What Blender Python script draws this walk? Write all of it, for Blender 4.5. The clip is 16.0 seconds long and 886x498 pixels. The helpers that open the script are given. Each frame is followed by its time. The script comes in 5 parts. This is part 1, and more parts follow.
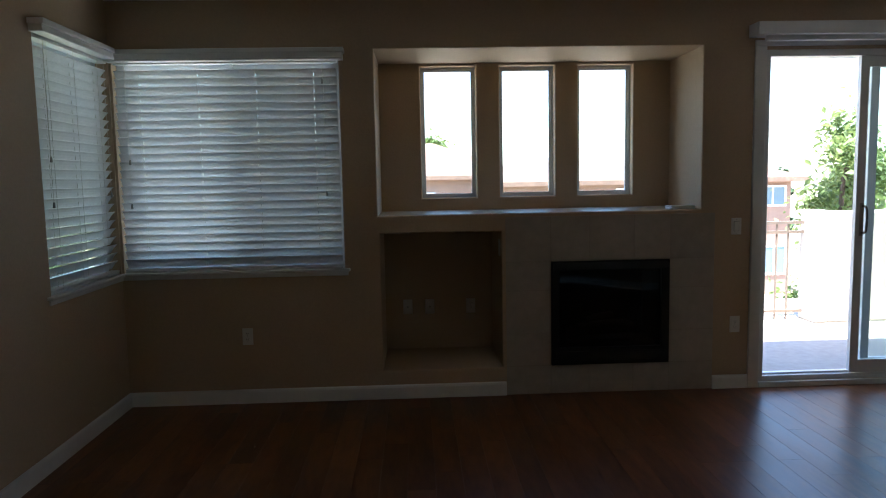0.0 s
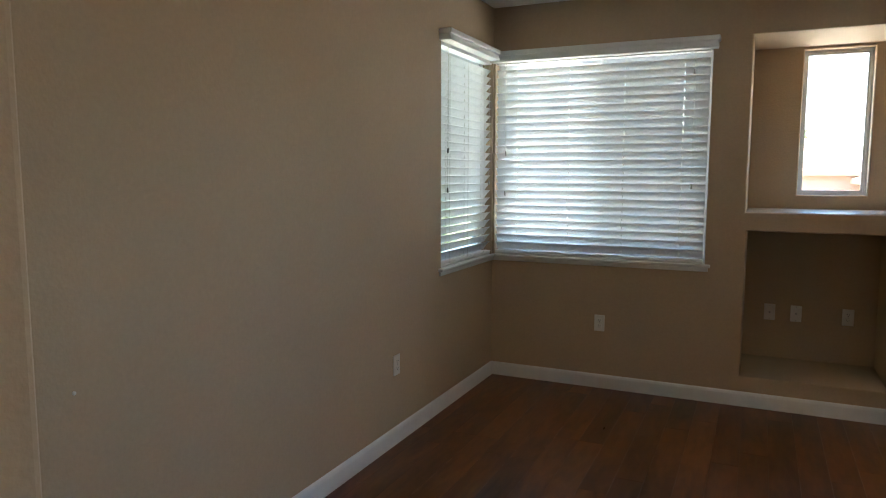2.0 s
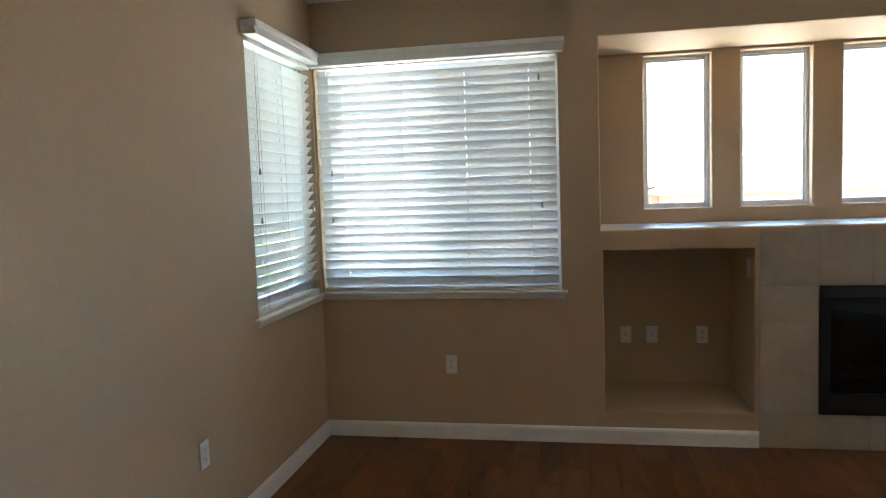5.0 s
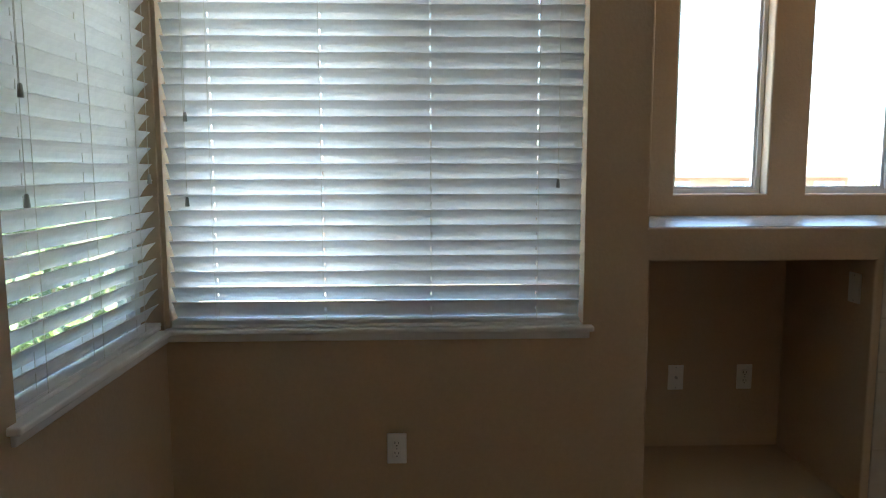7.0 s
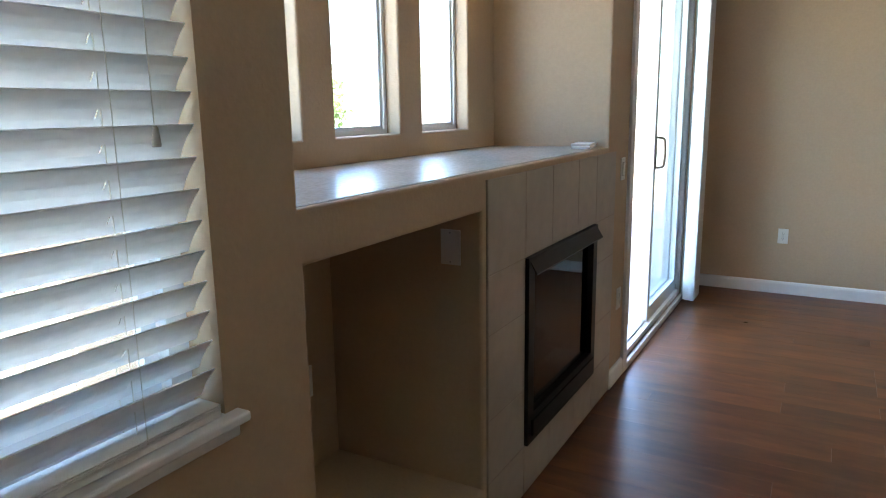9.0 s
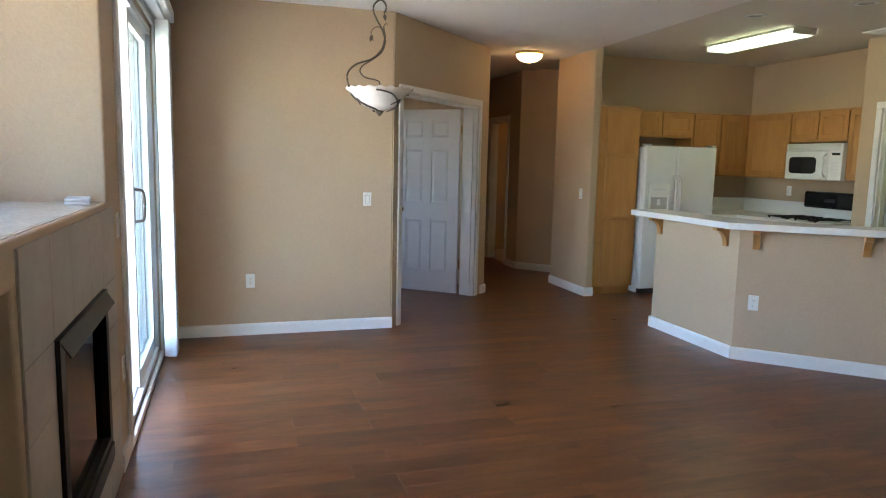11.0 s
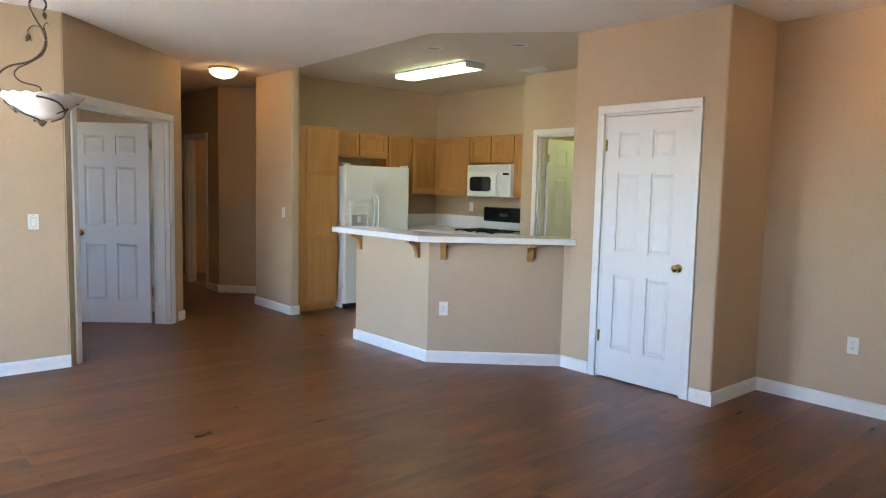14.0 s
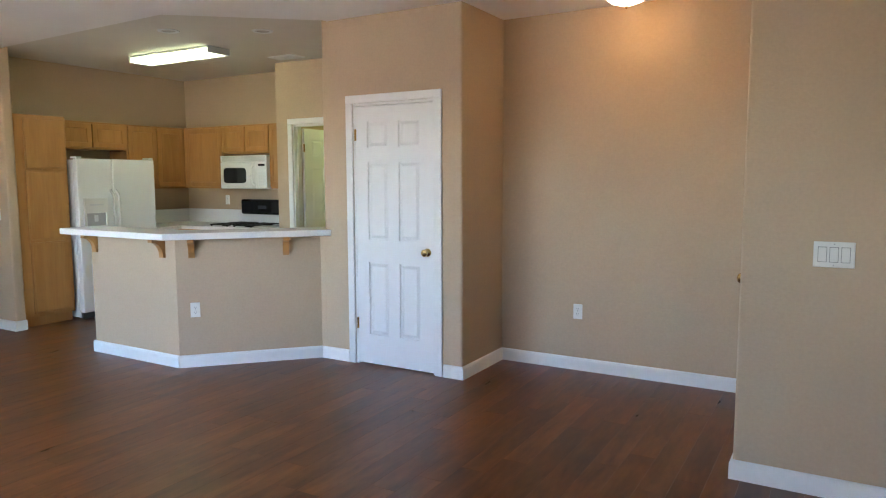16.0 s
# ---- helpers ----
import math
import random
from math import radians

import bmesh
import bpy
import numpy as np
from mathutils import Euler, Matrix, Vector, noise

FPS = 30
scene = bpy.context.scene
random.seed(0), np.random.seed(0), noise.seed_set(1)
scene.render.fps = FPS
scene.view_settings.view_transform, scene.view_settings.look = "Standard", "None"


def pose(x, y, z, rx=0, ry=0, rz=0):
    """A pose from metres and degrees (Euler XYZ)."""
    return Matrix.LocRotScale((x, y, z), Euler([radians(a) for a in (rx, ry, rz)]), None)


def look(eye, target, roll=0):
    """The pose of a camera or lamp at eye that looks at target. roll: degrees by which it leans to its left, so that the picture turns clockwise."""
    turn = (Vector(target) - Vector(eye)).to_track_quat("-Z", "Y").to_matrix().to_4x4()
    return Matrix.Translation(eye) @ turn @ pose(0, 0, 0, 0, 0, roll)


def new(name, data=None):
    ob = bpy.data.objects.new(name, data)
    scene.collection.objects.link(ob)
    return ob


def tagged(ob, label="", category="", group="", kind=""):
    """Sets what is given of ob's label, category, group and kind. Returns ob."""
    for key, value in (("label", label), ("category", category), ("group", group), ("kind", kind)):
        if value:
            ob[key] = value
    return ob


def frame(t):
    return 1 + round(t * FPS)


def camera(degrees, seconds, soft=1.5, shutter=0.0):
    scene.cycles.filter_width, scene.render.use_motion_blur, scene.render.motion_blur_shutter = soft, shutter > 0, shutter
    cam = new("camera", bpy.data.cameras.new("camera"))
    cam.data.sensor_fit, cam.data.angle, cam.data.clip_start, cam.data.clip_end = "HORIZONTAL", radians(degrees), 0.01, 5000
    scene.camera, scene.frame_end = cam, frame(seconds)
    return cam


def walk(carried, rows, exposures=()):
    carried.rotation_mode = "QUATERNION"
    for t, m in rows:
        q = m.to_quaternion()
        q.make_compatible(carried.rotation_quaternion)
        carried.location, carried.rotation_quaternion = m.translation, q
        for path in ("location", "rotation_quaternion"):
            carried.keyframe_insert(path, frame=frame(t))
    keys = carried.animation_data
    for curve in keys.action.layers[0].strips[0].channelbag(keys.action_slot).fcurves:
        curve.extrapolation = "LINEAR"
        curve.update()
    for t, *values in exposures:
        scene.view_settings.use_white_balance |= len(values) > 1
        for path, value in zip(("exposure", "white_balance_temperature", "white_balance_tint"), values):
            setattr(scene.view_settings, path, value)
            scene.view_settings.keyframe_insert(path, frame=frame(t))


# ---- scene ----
cam = camera(65.7, 16.0, soft=1.1)
PATH = [
    (0, (0.337, 0.276, 1.512), (0.416, 2.264, 1.31), -1.1),
    (0.5, (0.284, 0.243, 1.529), (0.165, 2.229, 1.326), -0.5),
    (1, (0.235, 0.217, 1.544), (-0.104, 2.178, 1.349), -0.3),
    (1.5, (0.219, 0.193, 1.509), (-0.372, 2.095, 1.325), -0.0),
    (2, (0.167, 0.147, 1.511), (-0.666, 1.952, 1.294), 0.1),
    (2.5, (0.144, 0.134, 1.463), (-0.903, 1.822, 1.226), 0.6),
    (3, (0.125, 0.15, 1.443), (-0.873, 1.866, 1.206), 0.6),
    (3.5, (0.143, 0.181, 1.47), (-0.715, 1.972, 1.233), -0.4),
    (4, (0.059, 0.287, 1.459), (-0.601, 2.161, 1.233), -1.5),
    (4.5, (-0.049, 0.534, 1.514), (-0.474, 2.481, 1.351), -2.9),
    (4.7, (-0.069, 0.646, 1.516), (-0.456, 2.602, 1.362), -2.5),
    (6.8, (-0.652, 2.374, 1.493), (-0.752, 4.357, 1.252), 0.2),
    (7, (-0.736, 2.52, 1.482), (-0.669, 4.506, 1.251), -0.1),
    (7.5, (-0.891, 2.925, 1.488), (-0.405, 4.848, 1.232), -1.8),
    (8, (-0.925, 3.352, 1.476), (-0.163, 5.175, 1.17), -3.0),
    (8.5, (-1.001, 3.753, 1.459), (0.344, 5.187, 1.096), -1.7),
    (9, (-0.973, 4.005, 1.467), (0.732, 4.971, 1.066), -0.9),
    (9.5, (-0.945, 4.147, 1.482), (0.957, 4.648, 1.12), 0.8),
    (10, (-0.922, 4.366, 1.481), (1.046, 4.267, 1.138), -1.5),
    (10.2, (-0.91, 4.433, 1.497), (1.05, 4.213, 1.16), -0.7),
    (12.3, (-0.976, 4.438, 1.463), (0.745, 3.429, 1.316), 1.1),
    (12.5, (-0.978, 4.434, 1.468), (0.722, 3.39, 1.323), 1.4),
    (13, (-0.975, 4.423, 1.464), (0.695, 3.333, 1.321), 1.4),
    (13.5, (-0.967, 4.398, 1.47), (0.645, 3.225, 1.309), 1.6),
    (14, (-0.979, 4.361, 1.464), (0.523, 3.052, 1.284), 1.3),
    (14.5, (-0.997, 4.333, 1.447), (0.361, 2.876, 1.263), 1.6),
    (15, (-1.011, 4.32, 1.431), (0.21, 2.747, 1.247), 1.6),
    (15.5, (-1.064, 4.253, 1.479), (0.039, 2.597, 1.273), 0.4),
    (16, (-1.082, 4.239, 1.48), (-0.079, 2.521, 1.273), -0.2),
]
EXPOSURES = [(0, 3.05, 5800, 10), (1.5, 4.25, 6250, 11), (2.5, 4.9, 6400, 13), (3.5, 5.1, 6350, 12), (4.5, 5.05, 6300, 12), (7, 4.35, 6200, 11), (8, 4.3, 6050, 11),
             (9, 4.8, 6000, 12), (10, 5.05, 6100, 13), (12.5, 5.65, 6100, 14), (13.5, 5.7, 6150, 15), (15, 5.6, 6050, 16), (16, 5.6, 6050, 15)]
walk(cam, [(t, look(eye, target, roll)) for t, eye, target, roll in PATH],
     EXPOSURES)

# ---- world, sun, exposure ----
world = bpy.data.worlds.new("sky")
scene.world = world
world.use_nodes = True
wn = world.node_tree
sky = wn.nodes.new("ShaderNodeTexSky")
sky.sky_type, sky.sun_disc = "NISHITA", False
sky.sun_elevation, sky.sun_rotation = radians(75), radians(161)
wn.nodes["Background"].inputs["Strength"].default_value = 0.110
wn.links.new(sky.outputs[0], wn.nodes["Background"].inputs["Color"])
sun = new("sun", bpy.data.lights.new("sun", "SUN"))
sun.data.energy, sun.data.angle, sun.data.color = 3.6, radians(0.5), (1.0, 0.95, 0.87)
sun.matrix_world = look((-0.7, -2.0, 8), (0, 0, 0))


# ---- materials ----
def material(name, colour, rough=0.6, metal=0.0, grain=0.0, scale=20.0, bump=0.0, bump_scale=200.0, stain=0.06, stain_scale=1.5, coat=0.0, random_tint=0.0):
    """A surface with fine grain, broad stains and relief."""
    m = bpy.data.materials.new(name)
    m.use_nodes = True
    nt = m.node_tree
    b = nt.nodes["Principled BSDF"]
    b.inputs["Roughness"].default_value, b.inputs["Metallic"].default_value = rough, metal
    b.inputs["Coat Weight"].default_value = coat
    co = nt.nodes.new("ShaderNodeTexCoord")
    val = None

    def noise_value(size, amount, detail=4):
        n = nt.nodes.new("ShaderNodeTexNoise")
        n.inputs["Scale"].default_value, n.inputs["Detail"].default_value = size, detail
        nt.links.new(co.outputs["Object"], n.inputs["Vector"])
        r = nt.nodes.new("ShaderNodeMapRange")
        r.inputs["From Min"].default_value, r.inputs["From Max"].default_value = 0.3, 0.7
        r.inputs["To Min"].default_value, r.inputs["To Max"].default_value = 1 - amount, 1 + amount
        nt.links.new(n.outputs["Fac"], r.inputs["Value"])
        return r.outputs[0]

    factors = [noise_value(s, a) for s, a in ((scale, grain), (stain_scale, stain)) if a]
    if random_tint:
        oi = nt.nodes.new("ShaderNodeObjectInfo")
        r = nt.nodes.new("ShaderNodeMapRange")
        r.inputs["To Min"].default_value, r.inputs["To Max"].default_value = 1 - random_tint, 1 + random_tint
        nt.links.new(oi.outputs["Random"], r.inputs["Value"])
        factors.append(r.outputs[0])
    for f in factors:
        if val is None:
            val = f
        else:
            mu = nt.nodes.new("ShaderNodeMath")
            mu.operation = "MULTIPLY"
            nt.links.new(val, mu.inputs[0])
            nt.links.new(f, mu.inputs[1])
            val = mu.outputs[0]
    b.inputs["Base Color"].default_value = (*colour, 1)
    if val is not None:
        h = nt.nodes.new("ShaderNodeHueSaturation")
        h.inputs["Color"].default_value = (*colour, 1)
        nt.links.new(val, h.inputs["Value"])
        nt.links.new(h.outputs[0], b.inputs["Base Color"])
    if bump:
        n = nt.nodes.new("ShaderNodeTexNoise")
        n.inputs["Scale"].default_value, n.inputs["Detail"].default_value = bump_scale, 3
        nt.links.new(co.outputs["Object"], n.inputs["Vector"])
        bp = nt.nodes.new("ShaderNodeBump")
        bp.inputs["Strength"].default_value, bp.inputs["Distance"].default_value = bump, 0.004
        nt.links.new(n.outputs["Fac"], bp.inputs["Height"])
        nt.links.new(bp.outputs[0], b.inputs["Normal"])
    return m


def wood(name, dark, light, rough, along, stretch=14.0, size=9.0, spread=0.2, coat=0.0, low=0.37, high=0.63):
    """Wood with grain along an axis ('X', 'Y' or 'Z'); each piece draws its own stretch of grain."""
    m = bpy.data.materials.new(name)
    m.use_nodes = True
    nt = m.node_tree
    b = nt.nodes["Principled BSDF"]
    b.inputs["Coat Weight"].default_value, b.inputs["Coat Roughness"].default_value = coat, 0.15
    co, oi, mp = nt.nodes.new("ShaderNodeTexCoord"), nt.nodes.new("ShaderNodeObjectInfo"), nt.nodes.new("ShaderNodeMapping")
    nt.links.new(co.outputs["Object"], mp.inputs["Vector"])
    cb = nt.nodes.new("ShaderNodeCombineXYZ")
    mu = nt.nodes.new("ShaderNodeMath")
    mu.operation, mu.inputs[1].default_value = "MULTIPLY", 37.0
    nt.links.new(oi.outputs["Random"], mu.inputs[0])
    for k in range(3):
        nt.links.new(mu.outputs[0], cb.inputs[k])
    nt.links.new(cb.outputs[0], mp.inputs["Location"])
    mp.inputs["Scale"].default_value = [size / stretch if a == along else size for a in "XYZ"]
    n1, n2, n3 = (nt.nodes.new("ShaderNodeTexNoise") for _ in range(3))
    for n, s, d, w in ((n1, 1.0, 4, 0.5), (n2, 5.0, 5, 0.3), (n3, 0.35, 3, 0.0)):
        n.inputs["Scale"].default_value, n.inputs["Detail"].default_value, n.inputs["Distortion"].default_value = s, d, w
        nt.links.new(mp.outputs[0], n.inputs["Vector"])
    mix = nt.nodes.new("ShaderNodeMath")
    mix.operation = "MULTIPLY_ADD"
    mix.inputs[1].default_value = 0.3
    nt.links.new(n2.outputs["Fac"], mix.inputs[0])
    sc = nt.nodes.new("ShaderNodeMath")
    sc.operation, sc.inputs[1].default_value = "MULTIPLY", 0.7
    nt.links.new(n1.outputs["Fac"], sc.inputs[0])
    nt.links.new(sc.outputs[0], mix.inputs[2])
    ramp = nt.nodes.new("ShaderNodeValToRGB")
    ramp.color_ramp.elements[0].position, ramp.color_ramp.elements[1].position = low, high
    ramp.color_ramp.elements[0].color, ramp.color_ramp.elements[1].color = (*dark, 1), (*light, 1)
    nt.links.new(mix.outputs[0], ramp.inputs[0])
    r = nt.nodes.new("ShaderNodeMapRange")
    r.inputs["To Min"].default_value, r.inputs["To Max"].default_value = 1 - spread, 1 + spread
    nt.links.new(oi.outputs["Random"], r.inputs["Value"])
    h = nt.nodes.new("ShaderNodeHueSaturation")
    nt.links.new(ramp.outputs[0], h.inputs["Color"])
    nt.links.new(r.outputs[0], h.inputs["Value"])
    out = h.outputs[0]
    nt.links.new(out, b.inputs["Base Color"])
    rr = nt.nodes.new("ShaderNodeMapRange")
    rr.inputs["To Min"].default_value, rr.inputs["To Max"].default_value = rough - 0.07, rough + 0.1
    nt.links.new(n1.outputs["Fac"], rr.inputs["Value"])
    nt.links.new(rr.outputs[0], b.inputs["Roughness"])
    bp = nt.nodes.new("ShaderNodeBump")
    bp.inputs["Strength"].default_value, bp.inputs["Distance"].default_value = 0.12, 0.002
    nt.links.new(mix.outputs[0], bp.inputs["Height"])
    nt.links.new(bp.outputs[0], b.inputs["Normal"])
    return m


def glow(name, colour, strength):
    m = bpy.data.materials.new(name)
    m.use_nodes = True
    b = m.node_tree.nodes["Principled BSDF"]
    b.inputs["Base Color"].default_value = (*colour, 1)
    b.inputs["Emission Color"].default_value, b.inputs["Emission Strength"].default_value = (*colour, 1), strength
    return m


def clear(name, tint=(0.93, 0.97, 0.96), share=0.9, rough=0.0):
    """Thin glass: mostly let through, with a gloss that grows at grazing angles."""
    m = bpy.data.materials.new(name)
    m.use_nodes = True
    nt = m.node_tree
    tr, gl, mx, fr, mr, pw = (nt.nodes.new("ShaderNode" + k) for k in ("BsdfTransparent", "BsdfGlossy", "MixShader", "LayerWeight", "MapRange", "Math"))
    tr.inputs["Color"].default_value = (*tint, 1)
    gl.inputs["Roughness"].default_value = rough
    pw.operation, pw.inputs[1].default_value = "POWER", 4.0
    mr.inputs["To Min"].default_value, mr.inputs["To Max"].default_value = 0.035, 0.75
    fr.inputs["Blend"].default_value = 0.5
    nt.links.new(fr.outputs["Facing"], pw.inputs[0])
    nt.links.new(pw.outputs[0], mr.inputs["Value"])
    nt.links.new(mr.outputs[0], mx.inputs[0])
    nt.links.new(tr.outputs[0], mx.inputs[1])
    nt.links.new(gl.outputs[0], mx.inputs[2])
    nt.links.new(mx.outputs[0], nt.nodes["Material Output"].inputs["Surface"])
    return m


def screen_cloth(name):
    m = bpy.data.materials.new(name)
    m.use_nodes = True
    nt = m.node_tree
    tr, mx = nt.nodes.new("ShaderNodeBsdfTransparent"), nt.nodes.new("ShaderNodeMixShader")
    nt.nodes["Principled BSDF"].inputs["Base Color"].default_value = (0.05, 0.05, 0.055, 1)
    mx.inputs[0].default_value = 0.31
    nt.links.new(tr.outputs[0], mx.inputs[1])
    nt.links.new(nt.nodes["Principled BSDF"].outputs[0], mx.inputs[2])
    nt.links.new(mx.outputs[0], nt.nodes["Material Output"].inputs["Surface"])
    return m


PAINT = material("tan_wall_paint", (0.525, 0.391, 0.255), 0.62, grain=0.03, scale=60, bump=0.28, bump_scale=80, stain=0.04, stain_scale=1.2)
# CEILK is darker and yellower than CEIL
CEILK = material("kitchen_ceiling_beige", (0.76, 0.71, 0.62), 0.9, bump=0.3, bump_scale=90, stain=0.03)
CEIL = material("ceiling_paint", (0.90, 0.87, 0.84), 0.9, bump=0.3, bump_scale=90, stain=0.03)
TRIM = material("white_trim_paint", (0.80, 0.80, 0.78), 0.35, grain=0.02, stain=0.04, bump=0.05, bump_scale=60)
DOORW = material("white_door_paint", (0.80, 0.80, 0.79), 0.38, stain=0.03, bump=0.06, bump_scale=70)
VINYL = material("white_vinyl", (0.78, 0.79, 0.79), 0.35, stain=0.03)
SLAT = material("white_blind_slat", (0.90, 0.90, 0.88), 0.4, grain=0.03, scale=40, stain=0.05, stain_scale=5)
st = SLAT.node_tree
slat_through, slat_mix = st.nodes.new("ShaderNodeBsdfTranslucent"), st.nodes.new("ShaderNodeMixShader")
slat_through.inputs["Color"].default_value, slat_mix.inputs[0].default_value = (0.92, 0.90, 0.82, 1), 0.08
st.links.new(st.nodes["Principled BSDF"].outputs[0], slat_mix.inputs[1])
st.links.new(slat_through.outputs[0], slat_mix.inputs[2])
st.links.new(slat_mix.outputs[0], st.nodes["Material Output"].inputs["Surface"])
CORD = material("cream_cord", (0.80, 0.78, 0.70), 0.8)
TASSEL = material("grey_tassel", (0.42, 0.41, 0.36), 0.5)
PLATE = material("white_plastic_plate", (0.80, 0.79, 0.75), 0.35, stain=0.03)
PLATEGAP = material("grey_gap_shade", (0.30, 0.29, 0.27), 0.6)
DARKSLOT = material("dark_slot", (0.03, 0.03, 0.03), 0.6)
LAMINATE = wood("red_brown_laminate", (0.066, 0.0215, 0.0074), (0.235, 0.091, 0.0325), 0.30, "Y", 5, 7, 0.17, low=0.27, high=0.70)
LAMINATE.node_tree.nodes["Principled BSDF"].inputs["Specular IOR Level"].default_value = 0.30
UNDERLAY = material("dark_joint", (0.02, 0.010, 0.007), 0.7)
MAPLE = wood("honey_maple", (0.40, 0.190, 0.055), (0.475, 0.237, 0.074), 0.36, "Z", 10, 12, 0.06)
TILE = material("beige_stone_tile", (0.44, 0.385, 0.315), 0.42, grain=0.07, scale=14, stain=0.07, stain_scale=4, bump=0.1, bump_scale=40, random_tint=0.04)
GROUT = material("grey_grout", (0.40, 0.35, 0.285), 0.9, grain=0.1, scale=80)
MANTEL = material("mottled_mantel_top", (0.52, 0.45, 0.36), 0.27, grain=0.14, scale=70, stain=0.06, stain_scale=9, bump=0.12, bump_scale=50)
IRON = material("black_fireplace_metal", (0.010, 0.0095, 0.009), 0.42, stain=0.1)
IRON.node_tree.nodes["Principled BSDF"].inputs["Specular IOR Level"].default_value = 0.3
LOG = material("ceramic_log", (0.10, 0.07, 0.05), 0.9, grain=0.4, scale=20, bump=0.6, bump_scale=40)
BRASS = material("polished_brass", (0.70, 0.48, 0.17), 0.2, metal=1.0)
BRONZE = material("brushed_bronze", (0.12, 0.095, 0.075), 0.42, metal=0.8, grain=0.2, scale=40)
STEEL = material("satin_steel", (0.45, 0.45, 0.45), 0.3, metal=1.0)
ALABASTER = material("alabaster_glass", (0.80, 0.76, 0.70), 0.25, grain=0.04, scale=12, stain=0.08, stain_scale=6)
APPLIANCE = material("white_enamel", (0.78, 0.78, 0.76), 0.25, stain=0.02, bump=0.06, bump_scale=250)
BLACKGLASS = material("black_glass", (0.012, 0.012, 0.014), 0.08)
COUNTER = material("white_laminate_counter", (0.80, 0.79, 0.76), 0.25, grain=0.03, scale=90, stain=0.02)
STUCCO = material("white_stucco", (0.46, 0.40, 0.345), 0.9, grain=0.08, scale=30, bump=0.6, bump_scale=50)
PINKSTUCCO = material("pink_stucco", (0.30, 0.20, 0.155), 0.9, grain=0.05, scale=10, bump=0.4, bump_scale=30)
ROOFTILE = material("clay_roof_tile", (0.22, 0.14, 0.10), 0.85, grain=0.2, scale=5, stain=0.15)
CONCRETE = material("patio_concrete", (0.37, 0.345, 0.315), 0.9, grain=0.08, scale=15, stain=0.08, bump=0.2, bump_scale=60)
DIRT = material("dry_ground", (0.30, 0.25, 0.18), 0.95, grain=0.2, scale=2, stain=0.2, stain_scale=0.1)
LEAF = material("green_leaves", (0.14, 0.20, 0.065), 0.5, grain=0.45, scale=3, stain=0.35, stain_scale=0.9)
lt = LEAF.node_tree
leaf_through, leaf_mix = lt.nodes.new("ShaderNodeBsdfTranslucent"), lt.nodes.new("ShaderNodeMixShader")
leaf_through.inputs["Color"].default_value, leaf_mix.inputs[0].default_value = (0.26, 0.32, 0.11, 1), 0.42
lt.links.new(lt.nodes["Principled BSDF"].outputs[0], leaf_mix.inputs[1])
lt.links.new(leaf_through.outputs[0], leaf_mix.inputs[2])
lt.links.new(leaf_mix.outputs[0], lt.nodes["Material Output"].inputs["Surface"])
RAILPAINT = material("tan_rail_paint", (0.22, 0.17, 0.13), 0.6)
DARKLEAF = material("dark_needles", (0.035, 0.075, 0.03), 0.6, grain=0.4, scale=3)
BARK = material("bark", (0.12, 0.085, 0.06), 0.9, grain=0.3, scale=12, bump=0.6, bump_scale=20)
GLASS = clear("window_glass")
FIREGLASS = clear("smoked_fire_glass", (0.35, 0.33, 0.31))
SCREEN = screen_cloth("insect_screen")
WARMGLOW = glow("warm_lamp_glass", (1.0, 0.60, 0.22), 0.34)
FOYERGLOW = glow("warm_foyer_glass", (1.0, 0.61, 0.25), 0.37)
BATHGLOW = glow("bathroom_lamp_glass", (1.0, 0.50, 0.16), 0.35)
LAUNDRYGLOW = glow("laundry_lamp_glass", (0.82, 1.0, 0.38), 0.95)
TUBEGLOW = glow("fluorescent_diffuser", (0.88, 1.0, 0.58), 0.20)


# ---- mesh helpers ----
def link(name, bm, mat, parent=None, label="", smooth=False):
    me = bpy.data.meshes.new(name)
    bm.to_mesh(me)
    bm.free()
    me.materials.append(mat)
    if smooth:
        for p in me.polygons:
            p.use_smooth = True
    ob = new(name, me)
    if parent is not None:
        ob.parent = parent
    if label:
        ob["label"] = label
    return ob


def part(name, bm, mat, parent, label="", smooth=False):
    return link(name, bm, mat, parent, label, smooth)


def empty(name, m=None):
    ob = new(name)
    ob.empty_display_size = 0.05
    if m is not None:
        ob.matrix_basis = m
    return ob


def box(x0, y0, z0, x1, y1, z1, bevel=0.0, seg=2, bm=None):
    own = bmesh.new()
    v = [own.verts.new((x, y, z)) for z in (z0, z1) for y in (y0, y1) for x in (x0, x1)]
    for f in ((0, 2, 3, 1), (4, 5, 7, 6), (0, 1, 5, 4), (1, 3, 7, 5), (3, 2, 6, 7), (2, 0, 4, 6)):
        own.faces.new([v[i] for i in f])
    if bevel:
        bmesh.ops.bevel(own, geom=own.edges[:], offset=bevel, segments=seg, profile=0.5, affect="EDGES", clamp_overlap=True)
    if bm is None:
        return own
    return merge(bm, own)


def merge(bm, other, m=None):
    if m is not None:
        bmesh.ops.transform(other, matrix=m, verts=other.verts[:])
    me = bpy.data.meshes.new("join")
    other.to_mesh(me)
    other.free()
    bm.from_mesh(me)
    bpy.data.meshes.remove(me)
    return bm


